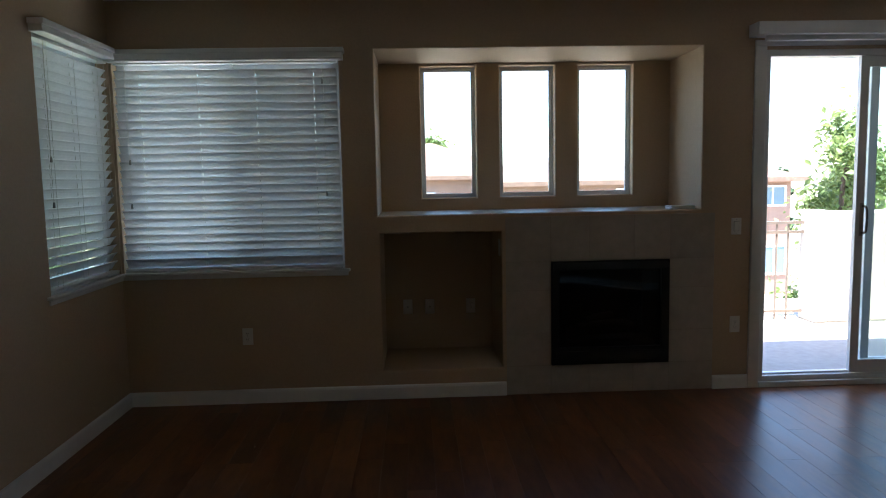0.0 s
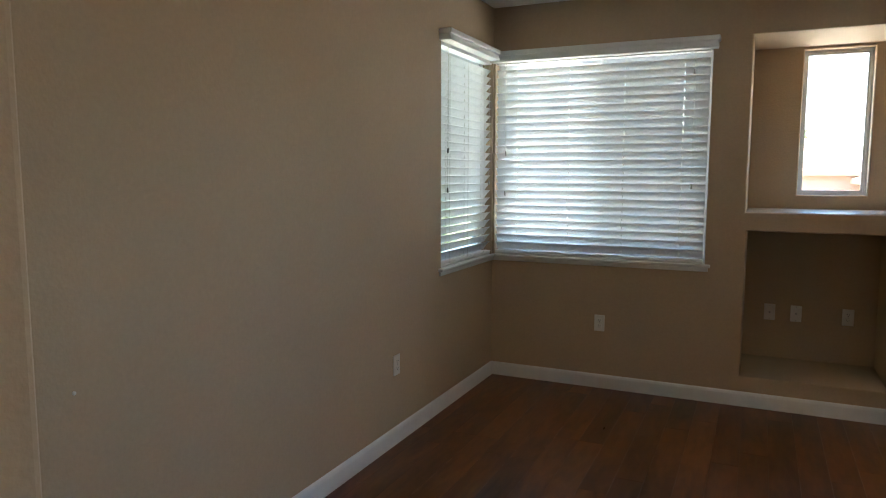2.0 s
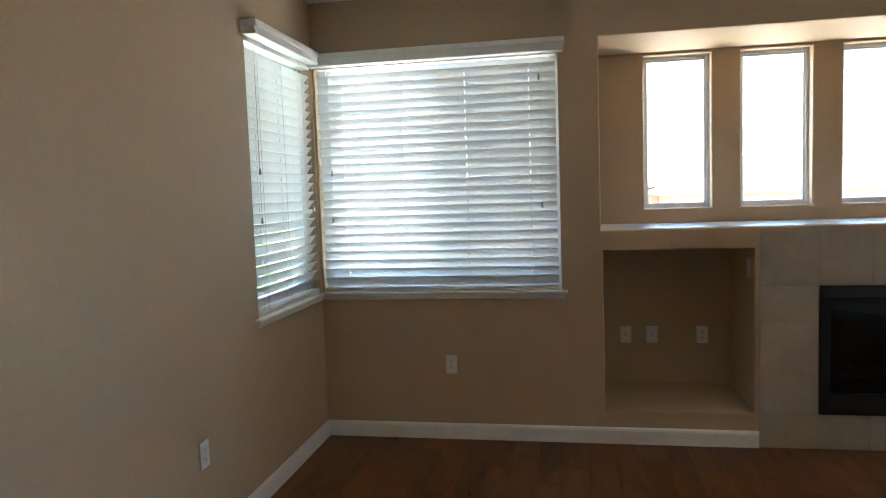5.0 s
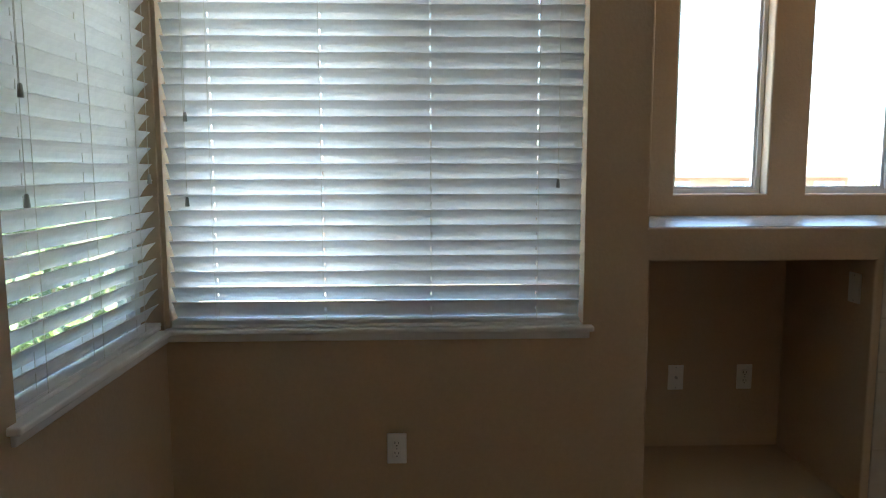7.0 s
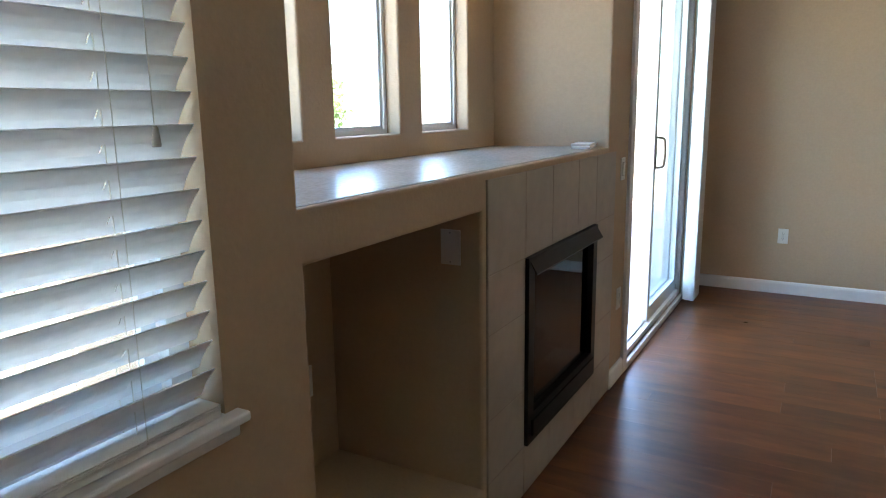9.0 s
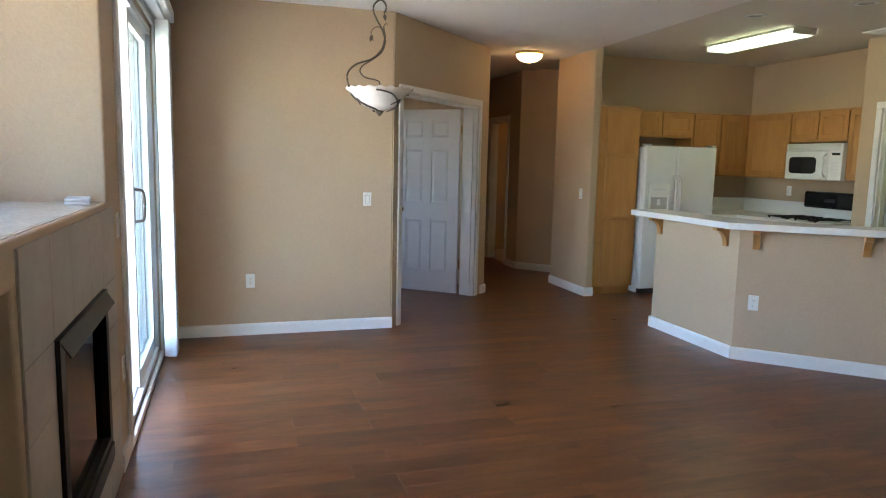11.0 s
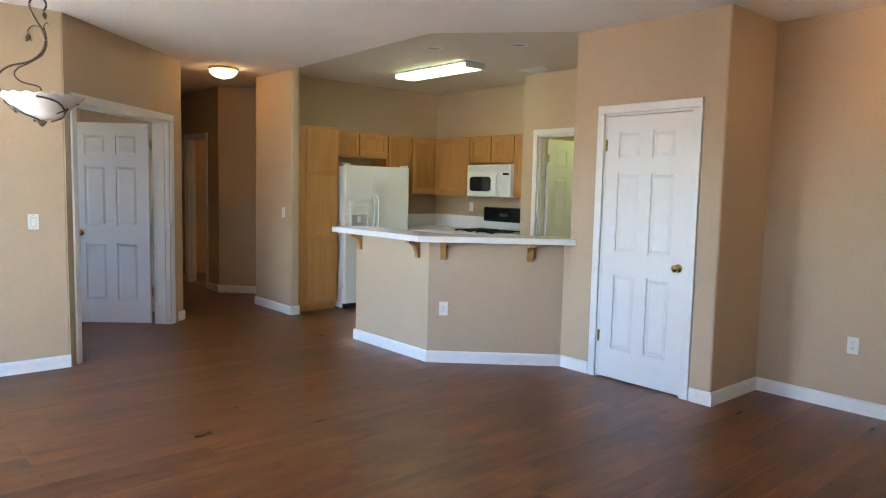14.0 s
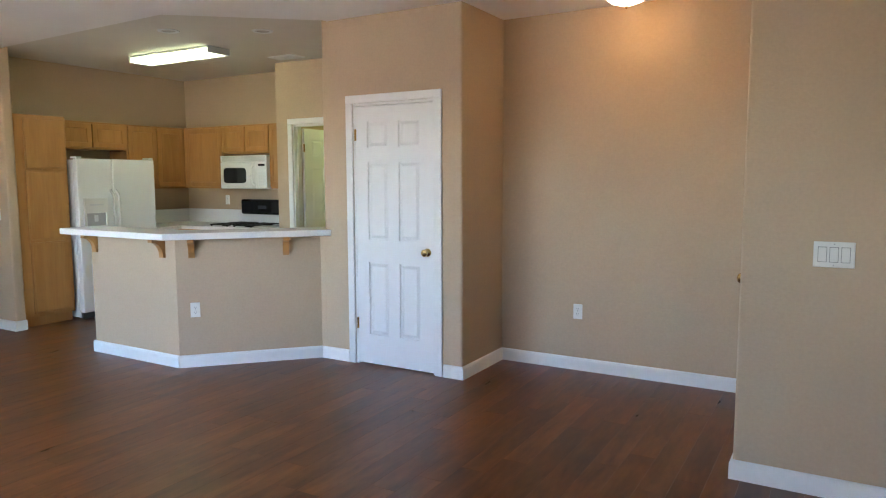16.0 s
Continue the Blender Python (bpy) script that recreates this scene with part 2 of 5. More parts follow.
def prism(points, z0, z1, bevel=0.0, seg=2, which=None):
    """An upright prism over a plan outline (counter-clockwise)."""
    bm = bmesh.new()
    lo = [bm.verts.new((x, y, z0)) for x, y in points]
    hi = [bm.verts.new((x, y, z1)) for x, y in points]
    n = len(points)
    bm.faces.new(lo[::-1])
    bm.faces.new(hi)
    for i in range(n):
        bm.faces.new((lo[i], lo[(i + 1) % n], hi[(i + 1) % n], hi[i]))
    if bevel:
        bm.edges.ensure_lookup_table()
        ed = [e for e in bm.edges if which is None or which(e)]
        bmesh.ops.bevel(bm, geom=ed, offset=bevel, segments=seg, profile=0.5, affect="EDGES", clamp_overlap=True)
    return bm


def cells(xs, ys, zs, solid, rounded=None, radius=0.016, seg=3):
    """The skin of a block cut into cells, some of them left out; convex edges chosen by rounded(midpoint) get a bullnose."""
    bm = bmesh.new()
    verts = {}

    def vert(i, j, k):
        if (i, j, k) not in verts:
            verts[i, j, k] = bm.verts.new((xs[i], ys[j], zs[k]))
        return verts[i, j, k]

    nx, ny, nz = len(xs) - 1, len(ys) - 1, len(zs) - 1
    full = {(i, j, k) for i in range(nx) for j in range(ny) for k in range(nz)
            if solid((xs[i] + xs[i + 1]) / 2, (ys[j] + ys[j + 1]) / 2, (zs[k] + zs[k + 1]) / 2)}
    sides = (((-1, 0, 0), ((0, 0, 0), (0, 0, 1), (0, 1, 1), (0, 1, 0))), ((1, 0, 0), ((1, 0, 0), (1, 1, 0), (1, 1, 1), (1, 0, 1))),
             ((0, -1, 0), ((0, 0, 0), (1, 0, 0), (1, 0, 1), (0, 0, 1))), ((0, 1, 0), ((0, 1, 0), (0, 1, 1), (1, 1, 1), (1, 1, 0))),
             ((0, 0, -1), ((0, 0, 0), (0, 1, 0), (1, 1, 0), (1, 0, 0))), ((0, 0, 1), ((0, 0, 1), (1, 0, 1), (1, 1, 1), (0, 1, 1))))
    for i, j, k in full:
        for (di, dj, dk), corners in sides:
            if (i + di, j + dj, k + dk) not in full:
                bm.faces.new([vert(i + a, j + b, k + c) for a, b, c in corners])
    if rounded:
        bm.normal_update()
        ed = []
        for e in bm.edges:
            if len(e.link_faces) == 2 and e.calc_face_angle_signed(0) > 1.0:
                mid = (e.verts[0].co + e.verts[1].co) / 2
                if rounded(mid):
                    ed.append(e)
        bmesh.ops.bevel(bm, geom=ed, offset=radius, segments=seg, profile=0.5, affect="EDGES", clamp_overlap=True)
    return bm


def lathe(profile, steps=24, centre=(0, 0, 0), wave=None):
    """A turned shape from (radius, z) pairs."""
    bm = bmesh.new()
    rings = []
    for r, z in profile:
        ring = []
        for s in range(steps):
            a = 2 * math.pi * s / steps
            rr, zz = (r, z) if wave is None else wave(r, z, a)
            ring.append(bm.verts.new((centre[0] + rr * math.cos(a), centre[1] + rr * math.sin(a), centre[2] + zz)))
        rings.append(ring)
    for a, b in zip(rings, rings[1:]):
        for s in range(steps):
            bm.faces.new((a[s], a[(s + 1) % steps], b[(s + 1) % steps], b[s]))
    bm.faces.new(rings[0][::-1])
    bm.faces.new(rings[-1])
    return bm


def tube(points, radius, steps=8, taper=1.0):
    """A round bar along points."""
    bm = bmesh.new()
    pts = [Vector(p) for p in points]
    rings, n = [], len(pts)
    for i, p in enumerate(pts):
        d = (pts[min(i + 1, n - 1)] - pts[max(i - 1, 0)]).normalized()
        q = d.to_track_quat("Z", "Y")
        r = radius * (1 + (taper - 1) * i / (n - 1))
        rings.append([bm.verts.new(p + q @ Vector((r * math.cos(2 * math.pi * s / steps), r * math.sin(2 * math.pi * s / steps), 0))) for s in range(steps)])
    for a, b in zip(rings, rings[1:]):
        for s in range(steps):
            bm.faces.new((a[s], a[(s + 1) % steps], b[(s + 1) % steps], b[s]))
    bm.faces.new(rings[0][::-1])
    bm.faces.new(rings[-1])
    return bm


def spline(control, per=8):
    """A smooth line through control points."""
    c = [Vector(p) for p in control]
    c = [2 * c[0] - c[1]] + c + [2 * c[-1] - c[-2]]
    out = []
    for i in range(1, len(c) - 2):
        for s in range(per):
            t = s / per
            out.append(0.5 * ((2 * c[i]) + (c[i + 1] - c[i - 1]) * t + (2 * c[i - 1] - 5 * c[i] + 4 * c[i + 1] - c[i + 2]) * t * t + (3 * c[i] - c[i - 1] - 3 * c[i + 1] + c[i + 2]) * t ** 3))
    return out + [c[-2]]


def structure(ob, label, category):
    return tagged(ob, label, category, kind="structure")


# ---- plan: walls, floor, ceiling ----
W, E, N, S, H, HK = -1.64, 4.88, 4.94, -0.756, 2.70, 2.735      # living room and foyer faces, ceiling height
PIER_X, PIER_Y = -0.67, 0.715                         # corner of the entry wall
CLOSET_X0, CLOSET_X1, CLOSET_Y = 1.28, 2.55, -0.08   # closet block
KIT_E, KIT_S, LAUN_X, LAUN_Y = 6.40, -1.92, 4.405, -1.49
HALL_S, HALL_N, HALL_E = 0.65, 1.70, 9.80
T = 0.15

# north wall with corner window, mantel niche, media niche, firebox hole and patio door
NX = [W - T, -1.625, -0.147, 0.05, 0.085, 0.095, 0.397, 0.817, 0.925, 0.997, 1.27, 1.42, 1.597, 2.022, 2.085, 2.31, 2.45, 2.74, 4.40, E, 6.6, 7.4, 9.92]
NY = [N, 5.09, 5.55, 5.70]
NZ = [-0.05, 0.04, 0.20, 0.21, 0.93, 0.92, 1.15, 1.272, 1.37, 2.35, 2.36, 2.38, 2.345, H]
NZ = sorted(set(NZ))


def north_solid(x, y, z):
    chase = 0.05 < x < 2.45
    if y > 5.09 and not chase:
        return False
    if -1.625 < x < -0.147 and 0.92 < z < 2.35:
        return False
    if 6.6 < x < 7.4 and 0.92 < z < 2.35:
        return False
    if 2.74 < x < 4.40 and 0.04 < z < 2.345:
        return False
    if y < 5.55 and 0.085 < x < 2.31 and 1.272 < z < 2.38:
        return False
    if y < 5.55 and 0.095 < x < 0.925 and 0.20 < z < 1.15:
        return False
    if y < 5.55 and 1.27 < x < 2.085 and 0.21 < z < 0.93:
        return False
    if y > 5.55 and 1.37 < z < 2.36 and (0.397 < x < 0.817 or 0.997 < x < 1.42 or 1.597 < x < 2.022):
        return False
    return True


def north_round(p):
    return (p.y < N + 0.01 and 0.06 < p.x < 2.4 and not 1.2 < p.x < 2.2 and 0.1 < p.z < 2.5) or (p.y < N + 0.01 and 1.2 < p.x < 2.2 and p.z > 1.2 and p.z < 2.5) or (5.5 < p.y < 5.6 and 1.3 < p.z < 2.4 and 0.3 < p.x < 2.1)


structure(link("wall_north", cells(NX, NY, NZ, north_solid, north_round), PAINT), "tan painted drywall wall with bullnose niches", "wall")

WY = [PIER_Y - 0.1, 4.03, 4.925, N]
structure(link("wall_west", cells([W - T, W], WY, [-0.05, 0.92, 2.35, H], lambda x, y, z: not (4.03 < y < 4.925 and 0.92 < z < 2.35)), PAINT), "tan painted drywall wall with a corner window", "wall")
structure(link("wall_entry", cells([W - T, PIER_X - 0.12, PIER_X], [S - T, -0.64, 0.28, PIER_Y - 0.12, PIER_Y], [-0.05, -0.02, 2.05, H],
          lambda x, y, z: (y > PIER_Y - 0.12 and x < PIER_X) if x < PIER_X - 0.12 else not (-0.64 < y < 0.28 and 0.0 < z < 2.05),
          lambda p: p.x > PIER_X - 0.01 and p.y > PIER_Y - 0.01), PAINT), "tan painted drywall wall beside the entry", "wall")
structure(link("wall_south", box(PIER_X - 0.12, S - T, -0.05, CLOSET_X0 + 0.6, S, H), PAINT), "tan painted drywall wall of the entry", "wall")
structure(link("wall_closet", cells([CLOSET_X0, CLOSET_X0 + 0.12, 1.505, 2.245, CLOSET_X1 - 0.12, CLOSET_X1], [S, CLOSET_Y - 0.12, CLOSET_Y], [-0.05, -0.02, 1.035, 2.05, H + 0.06],
          lambda x, y, z: (not (1.505 < x < 2.245 and 0.0 < z < 2.05)) if y > CLOSET_Y - 0.12 else (x < CLOSET_X0 + 0.12 or x > CLOSET_X1 - 0.12),
          lambda p: p.y > CLOSET_Y - 0.01 and (p.x < CLOSET_X0 + 0.01 or (p.x > CLOSET_X1 - 0.01 and p.z > 1.035))), PAINT), "tan painted drywall round a closet", "wall")
structure(link("wall_closet_back", box(CLOSET_X0 + 0.6, S - T, -0.05, CLOSET_X1, S, H), PAINT), "plain drywall at the back of the closet", "wall")
structure(link("wall_kitchen_west", box(CLOSET_X1 - 0.12, LAUN_Y - 0.12, -0.05, CLOSET_X1, S - T, H + 0.06), PAINT), "tan painted drywall kitchen wall", "wall")
structure(link("wall_east", cells([E, E + 0.12], [3.085, 3.2, N], [-0.05, H], lambda x, y, z: True, lambda p: p.x < E + 0.01 and p.y < 3.095), PAINT), "tan painted drywall wall", "wall")

# angled wall with the double-door opening, built along its own axis
DIAG = pose(E, 3.085, 0, 0, 0, -45)
DL = 1.98
dw = cells([0, 0.13, 1.70, DL], [0, 0.17], [-0.05, -0.02, 2.06, H], lambda x, y, z: not (0.13 < x < 1.70 and 0.0 < z < 2.06), lambda p: p.y < 0.01 and p.x > DL - 0.01)
structure(link("wall_angled", merge(bmesh.new(), dw, DIAG), PAINT), "tan painted drywall wall set at an angle", "wall")
structure(link("wall_hall_north", box(6.36, HALL_N - 0.02, -0.05, HALL_E, HALL_N + 0.12, H), PAINT), "tan painted hallway wall", "wall")
structure(link("wall_hall_south", cells([5.84, 6.0, 6.60, 6.72], [0.0, 0.55, HALL_S], [-0.05, H + 0.06], lambda x, y, z: y > 0.55 or x > 6.60,
          lambda p: p.y > HALL_S - 0.01 or p.x < 5.85, 0.018), PAINT), "tan painted wall between hallway and kitchen", "wall")
structure(link("wall_hall_angled", prism([(7.80, 0.65), (7.15, 0.0), (7.38, 0.0), (7.91, 0.53), (7.91, 0.65)], -0.05, H), PAINT), "tan painted hallway wall set at an angle", "wall")
structure(link("wall_hall_recess", box(6.72, -0.12, -0.05, 7.38, 0.0, H), PAINT), "tan painted wall at the back of a recess", "wall")
structure(link("wall_hall_far", cells([7.91, 8.21, 8.90, HALL_E], [0.53, HALL_S], [-0.05, -0.02, 2.06, H], lambda x, y, z: not (8.21 < x < 8.90 and 0.0 < z < 2.06)), PAINT), "tan painted hallway wall with a doorway", "wall")
structure(link("wall_hall_end", box(HALL_E, -1.3, -0.05, HALL_E + 0.12, 5.3, H), PAINT), "tan painted wall at the end of the hallway", "wall")
structure(link("wall_bath", prism([(7.50, -1.3), (HALL_E, -1.3), (HALL_E, -1.2), (7.60, -1.2), (7.60, 0.1), (7.50, 0.1)], -0.05, H), PAINT), "plain painted bathroom wall", "wall")
structure(link("wall_kitchen_east", box(KIT_E, KIT_S - 0.12, -0.05, KIT_E + 0.12, 0.55, H + 0.06), PAINT), "tan painted kitchen wall", "wall")
structure(link("wall_kitchen_south", box(LAUN_X, KIT_S - 0.12, -0.05, KIT_E, KIT_S, H + 0.06), PAINT), "tan painted kitchen wall", "wall")
structure(link("wall_laundry", cells([CLOSET_X1, 3.40, 4.16, LAUN_X - 0.12, LAUN_X], [KIT_S, LAUN_Y - 0.12, LAUN_Y], [-0.05, -0.02, 2.06, H + 0.06],
          lambda x, y, z: (not (3.40 < x < 4.16 and 0.0 < z < 2.06)) if y > LAUN_Y - 0.12 else x > LAUN_X - 0.12,
          lambda p: p.y > LAUN_Y - 0.01 and p.x > LAUN_X - 0.01), PAINT), "tan painted wall with a laundry doorway", "wall")
structure(link("wall_laundry_room", prism([(2.43, -3.3), (5.1, -3.3), (5.1, -2.04), (5.0, -2.04), (5.0, -3.2), (2.55, -3.2), (2.55, -1.61), (2.43, -1.61)], -0.05, H), PAINT), "plain painted laundry room wall", "wall")

# the kitchen ceiling is set up a little higher, along the line of the bar
EDGE = [(2.49, -0.04), (3.40, 0.735), (5.86, 0.64), (6.46, 0.60)]
structure(link("ceiling", prism([(-2.2, -3.6), (2.49, -3.6)] + EDGE + [(6.46, -3.6), (10.2, -3.6), (10.2, 5.75), (-2.2, 5.75)], H, H + 0.12), CEIL), "white textured ceiling", "ceiling")
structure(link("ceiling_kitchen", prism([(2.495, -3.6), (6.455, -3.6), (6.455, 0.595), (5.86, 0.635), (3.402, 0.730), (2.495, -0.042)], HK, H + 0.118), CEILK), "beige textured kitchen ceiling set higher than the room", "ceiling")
structure(link("roof", box(0.0, 5.40, 3.0, 2.7, 5.85, 3.18, bm=box(-2.1, -4.0, 3.0, 10.6, 5.40, 3.25)), ROOFTILE), "clay tiled roof over the rooms", "roof")

# half-height bar wall
BAR = [(4.44, 0.731), (3.362, 0.731), (2.60, -0.079), (2.55, -0.079), (2.55, -0.24), (2.60, -0.24), (3.42, 0.611), (4.44, 0.611)]
structure(link("wall_bar", prism(BAR, -0.05, 1.015, 0.014, 3, lambda e: abs(e.verts[0].co.z - e.verts[1].co.z) > 0.5 and e.verts[0].co.x > 4.4), PAINT), "tan painted half wall under the breakfast bar", "wall")


# ---- trim ----
def baseboard(x0, y0, x1, y1, z=0.0, label="white painted baseboard along the wall"):
    """Runs from one point to the other along a wall face, standing out to the left of the way."""
    d = Vector((x1 - x0, y1 - y0, 0))
    bm = bmesh.new()
    prof = ((0, 0), (0.015, 0), (0.015, 0.078), (0.011, 0.090), (0.004, 0.097), (0, 0.097))
    ends = []
    for u in (0, d.length):
        ends.append([bm.verts.new((u, a, b)) for a, b in prof])
    n = len(prof)
    for k in range(n):
        bm.faces.new((ends[0][k], ends[1][k], ends[1][(k + 1) % n], ends[0][(k + 1) % n]))
    bm.faces.new(ends[0])
    bm.faces.new(ends[1][::-1])
    bmesh.ops.recalc_face_normals(bm, faces=bm.faces[:])
    m = Matrix.Translation((x0, y0, z)) @ Matrix.Rotation(math.atan2(d.y, d.x), 4, "Z")
    return structure(link("baseboard", merge(bmesh.new(), bm, m), TRIM), label, "baseboard")


for seg in ((0.95, N, W, N), (2.66, N, 2.41, N), (W, N, W, PIER_Y), (W, PIER_Y, PIER_X, PIER_Y), (PIER_X, PIER_Y + 0.015, PIER_X, 0.36), (PIER_X, S, CLOSET_X0, S),
            (PIER_X, -0.72, PIER_X, S), (CLOSET_X0, S, CLOSET_X0, CLOSET_Y + 0.015), (CLOSET_X0, CLOSET_Y, 1.435, CLOSET_Y), (2.315, CLOSET_Y, 2.585, CLOSET_Y),
            (2.60, -0.079, 3.362, 0.731), (3.362, 0.731, 4.44, 0.731), (4.44, 0.745, 4.44, 0.611), (E, 3.085, E, N), (E, N, 4.50, N),
            (6.285, 1.680, 6.19, 1.775), (5.84, HALL_S, 6.72, HALL_S), (5.84, 0.55, 5.84, HALL_S + 0.015), (7.15, 0.0, 7.80, HALL_S), (7.80, HALL_S, 8.14, HALL_S), (8.97, HALL_S, HALL_E, HALL_S)):
    baseboard(*seg)


def casing(name, u0, u1, h, m, width=0.062, proud=0.018, legs=(True, True), j=0.12):
    """A door casing in the plane y = 0 of m, standing out towards -y, round an opening u0..u1 of height h."""
    top = empty(name, m)
    structure(top, "white painted wooden door casing", "door frame")
    if legs[0]:
        part("casing_leg", box(u0 - width, -proud, 0, u0, 0, h, 0.005), TRIM, top)
    if legs[1]:
        part("casing_leg", box(u1, -proud, 0, u1 + width, 0, h, 0.005), TRIM, top)
    part("casing_head", box(u0 - width, -proud - 0.002, h, u1 + width, 0, h + width, 0.005), TRIM, top)
    for a, b in ((u0 - 0.0, u0 + 0.018), (u1 - 0.018, u1)):
        part("jamb", box(a, 0.001, 0, b, j - 0.001, h - 0.02), TRIM, top)
        s = b if a == u0 else a - 0.011
        part("door_stop", box(s, 0.045, 0, s + 0.011, 0.075, h - 0.02), TRIM, top)
    part("head_jamb", box(u0, 0.001, h - 0.02, u1, j - 0.001, h), TRIM, top)
    return top


def knob(parent, x, y, z, out, mat=BRASS):
    """A round door knob on a rose, standing out along y by the sign of out."""
    prof = [(0.030, 0.0), (0.031, 0.004), (0.026, 0.008), (0.011, 0.011), (0.010, 0.026), (0.018, 0.032), (0.0265, 0.042), (0.0275, 0.052), (0.022, 0.062), (0.010, 0.067), (0.001, 0.068)]
    bm = merge(bmesh.new(), lathe(prof, 20), Matrix.Translation((x, y, z)) @ Matrix.Rotation(radians(90 if out < 0 else -90), 4, "X"))
    return part("knob", bm, mat, parent, "polished brass knob", True)


def six_panel_door(name, w, m, label, hinge_u, knob_u, mat=DOORW, h=2.025, t=0.035, front=-1, group=""):
    """A moulded six-panel door leaf: u along x, face towards -y, hung 13 mm off the floor."""
    top = empty(name, m)
    tagged(top, label, "door", group)
    stile, mid = 0.115, 0.10
    pw = (w - 2 * stile - mid) / 2
    us = [0, stile, stile + pw, stile + pw + mid, w - stile, w]
    vs = [0.013, 0.245, 0.825, 1.00, 1.60, 1.71, 1.910, h]
    ys = [0, 0.009, t - 0.009, t]
    holes = [(us[a], us[a + 1], vs[b], vs[b + 1]) for a in (1, 3) for b in (1, 3, 5)]
    bm = cells(us, ys, vs, lambda x, y, z: 0.009 < y < t - 0.009 or not any(a < x < b and c < z < d for a, b, c, d in holes))
    part("leaf", bm, mat, top)
    for a, b, c, d in holes:
        bm = bmesh.new()
        for y0, y1 in ((0.009, 0.0015), (t - 0.009, t - 0.0015)):
            g, r = 0.012, 0.034
            base = [bm.verts.new(p) for p in ((a + g, y0, c + g), (b - g, y0, c + g), (b - g, y0, d - g), (a + g, y0, d - g))]
            face = [bm.verts.new(p) for p in ((a + r, y1, c + r), (b - r, y1, c + r), (b - r, y1, d - r), (a + r, y1, d - r))]
            bm.faces.new(face)
            for k in range(4):
                bm.faces.new((base[k], base[(k + 1) % 4], face[(k + 1) % 4], face[k]))
        bmesh.ops.recalc_face_normals(bm, faces=bm.faces[:])
        part("panel", bm, mat, top)
    knob(top, knob_u, 0.0, 0.925, -1)
    knob(top, knob_u, t, 0.925, 1)
    for z in (0.33, 1.81):
        bm = box(hinge_u - 0.009, -0.0035, z - 0.042, hinge_u + 0.009, 0.0, z + 0.045)
        merge(bm, merge(bmesh.new(), lathe([(0.005, -0.044), (0.005, 0.044)], 10), Matrix.Translation((hinge_u, -0.007, z))))
        part("hinge", bm, BRASS, top, "brass butt hinge")
    return top


# closet door, seen from the room: the face looks to +y
FACE_N = lambda x, y: Matrix.Translation((x, y, 0)) @ Matrix.Rotation(math.pi, 4, "Z")
casing("door_frame_1", 0, 0.74, 2.05, FACE_N(2.245, CLOSET_Y))
six_panel_door("closet_door", 0.705, FACE_N(2.228, CLOSET_Y - 0.004), "white six-panel closet door, shut, with a brass knob", 0.0, 0.655)
casing("door_frame_2", 0.13, 1.70, 2.06, DIAG, j=0.17)
# den door: hinged at the far jamb, swung into the den
DEN = DIAG @ Matrix.Translation((1.685, 0.178, 0)) @ Matrix.Rotation(radians(96), 4, "Z") @ Matrix.Translation((0.02, 0, 0))
six_panel_door("den_door", 0.745, DEN, "white six-panel door standing open into the den", -0.008, 0.68)
casing("door_frame_3", 0, 0.76, 2.06, FACE_N(4.16, LAUN_Y))
LAUN = Matrix.Translation((4.115, LAUN_Y - 0.132, 0)) @ Matrix.Rotation(radians(-92), 4, "Z")
six_panel_door("laundry_door", 0.71, LAUN, "white six-panel laundry door standing open", -0.006, 0.655)
casing("door_frame_4", 0, 0.69, 2.06, FACE_N(8.90, HALL_S))
# entry door, in the wall beside the switches
FACE_E = Matrix.Translation((PIER_X, -0.64, 0)) @ Matrix.Rotation(radians(90), 4, "Z")
casing("door_frame_5", 0, 0.92, 2.05, FACE_E)
six_panel_door("entry_door", 0.88, FACE_E @ Matrix.Translation((0.02, -0.008, 0)), "white six-panel entry door, shut", 0.0, 0.815)


# ---- corner windows and blinds ----
def vinyl_window(name, m, w, z0, z1, panes, label, depth=0.06, bar=0.045, screen=None, sash=0.03):
    """A vinyl frame with panes in the plane y = 0..depth of m; panes: list of (u0, u1)."""
    top = empty(name, m)
    structure(top, label, "window")
    us = [0, bar, w - bar, w]
    part("window_frame", cells(us, [0, depth], [z0, z0 + bar, z1 - bar, z1], lambda x, y, z: not (bar < x < w - bar and z0 + bar < z < z1 - bar)), VINYL, top)
    for i, (a, b) in enumerate(panes):
        s = sash
        y = 0.012 + 0.018 * (i % 2)
        part("sash", cells([a, a + s, b - s, b], [y, y + 0.022], [z0 + bar, z0 + bar + s, z1 - bar - s, z1 - bar], lambda x, yy, z: not (a + s < x < b - s and z0 + bar + s < z < z1 - bar - s)), VINYL, top)
        g = part("pane", box(a + s, y + 0.009, z0 + bar + s, b - s, y + 0.013, z1 - bar - s), GLASS, top)
        g.visible_shadow = False
    if screen:
        part("insect_screen", box(screen[0], depth - 0.006, z0 + bar, screen[1], depth - 0.004, z1 - bar), SCREEN, top, "grey insect screen")
    return top


vinyl_window("window_1", pose(-1.625, 5.02, 0), 1.478, 0.92, 2.35, [(0.045, 0.76), (0.72, 1.433)], "white vinyl sliding window behind blinds", screen=(0.74, 1.433))
WEST = Matrix.Translation((W - 0.08, 4.03, 0)) @ Matrix.Rotation(radians(90), 4, "Z")
vinyl_window("window_2", WEST, 0.895, 0.92, 2.35, [(0.045, 0.85)], "white vinyl window behind blinds")


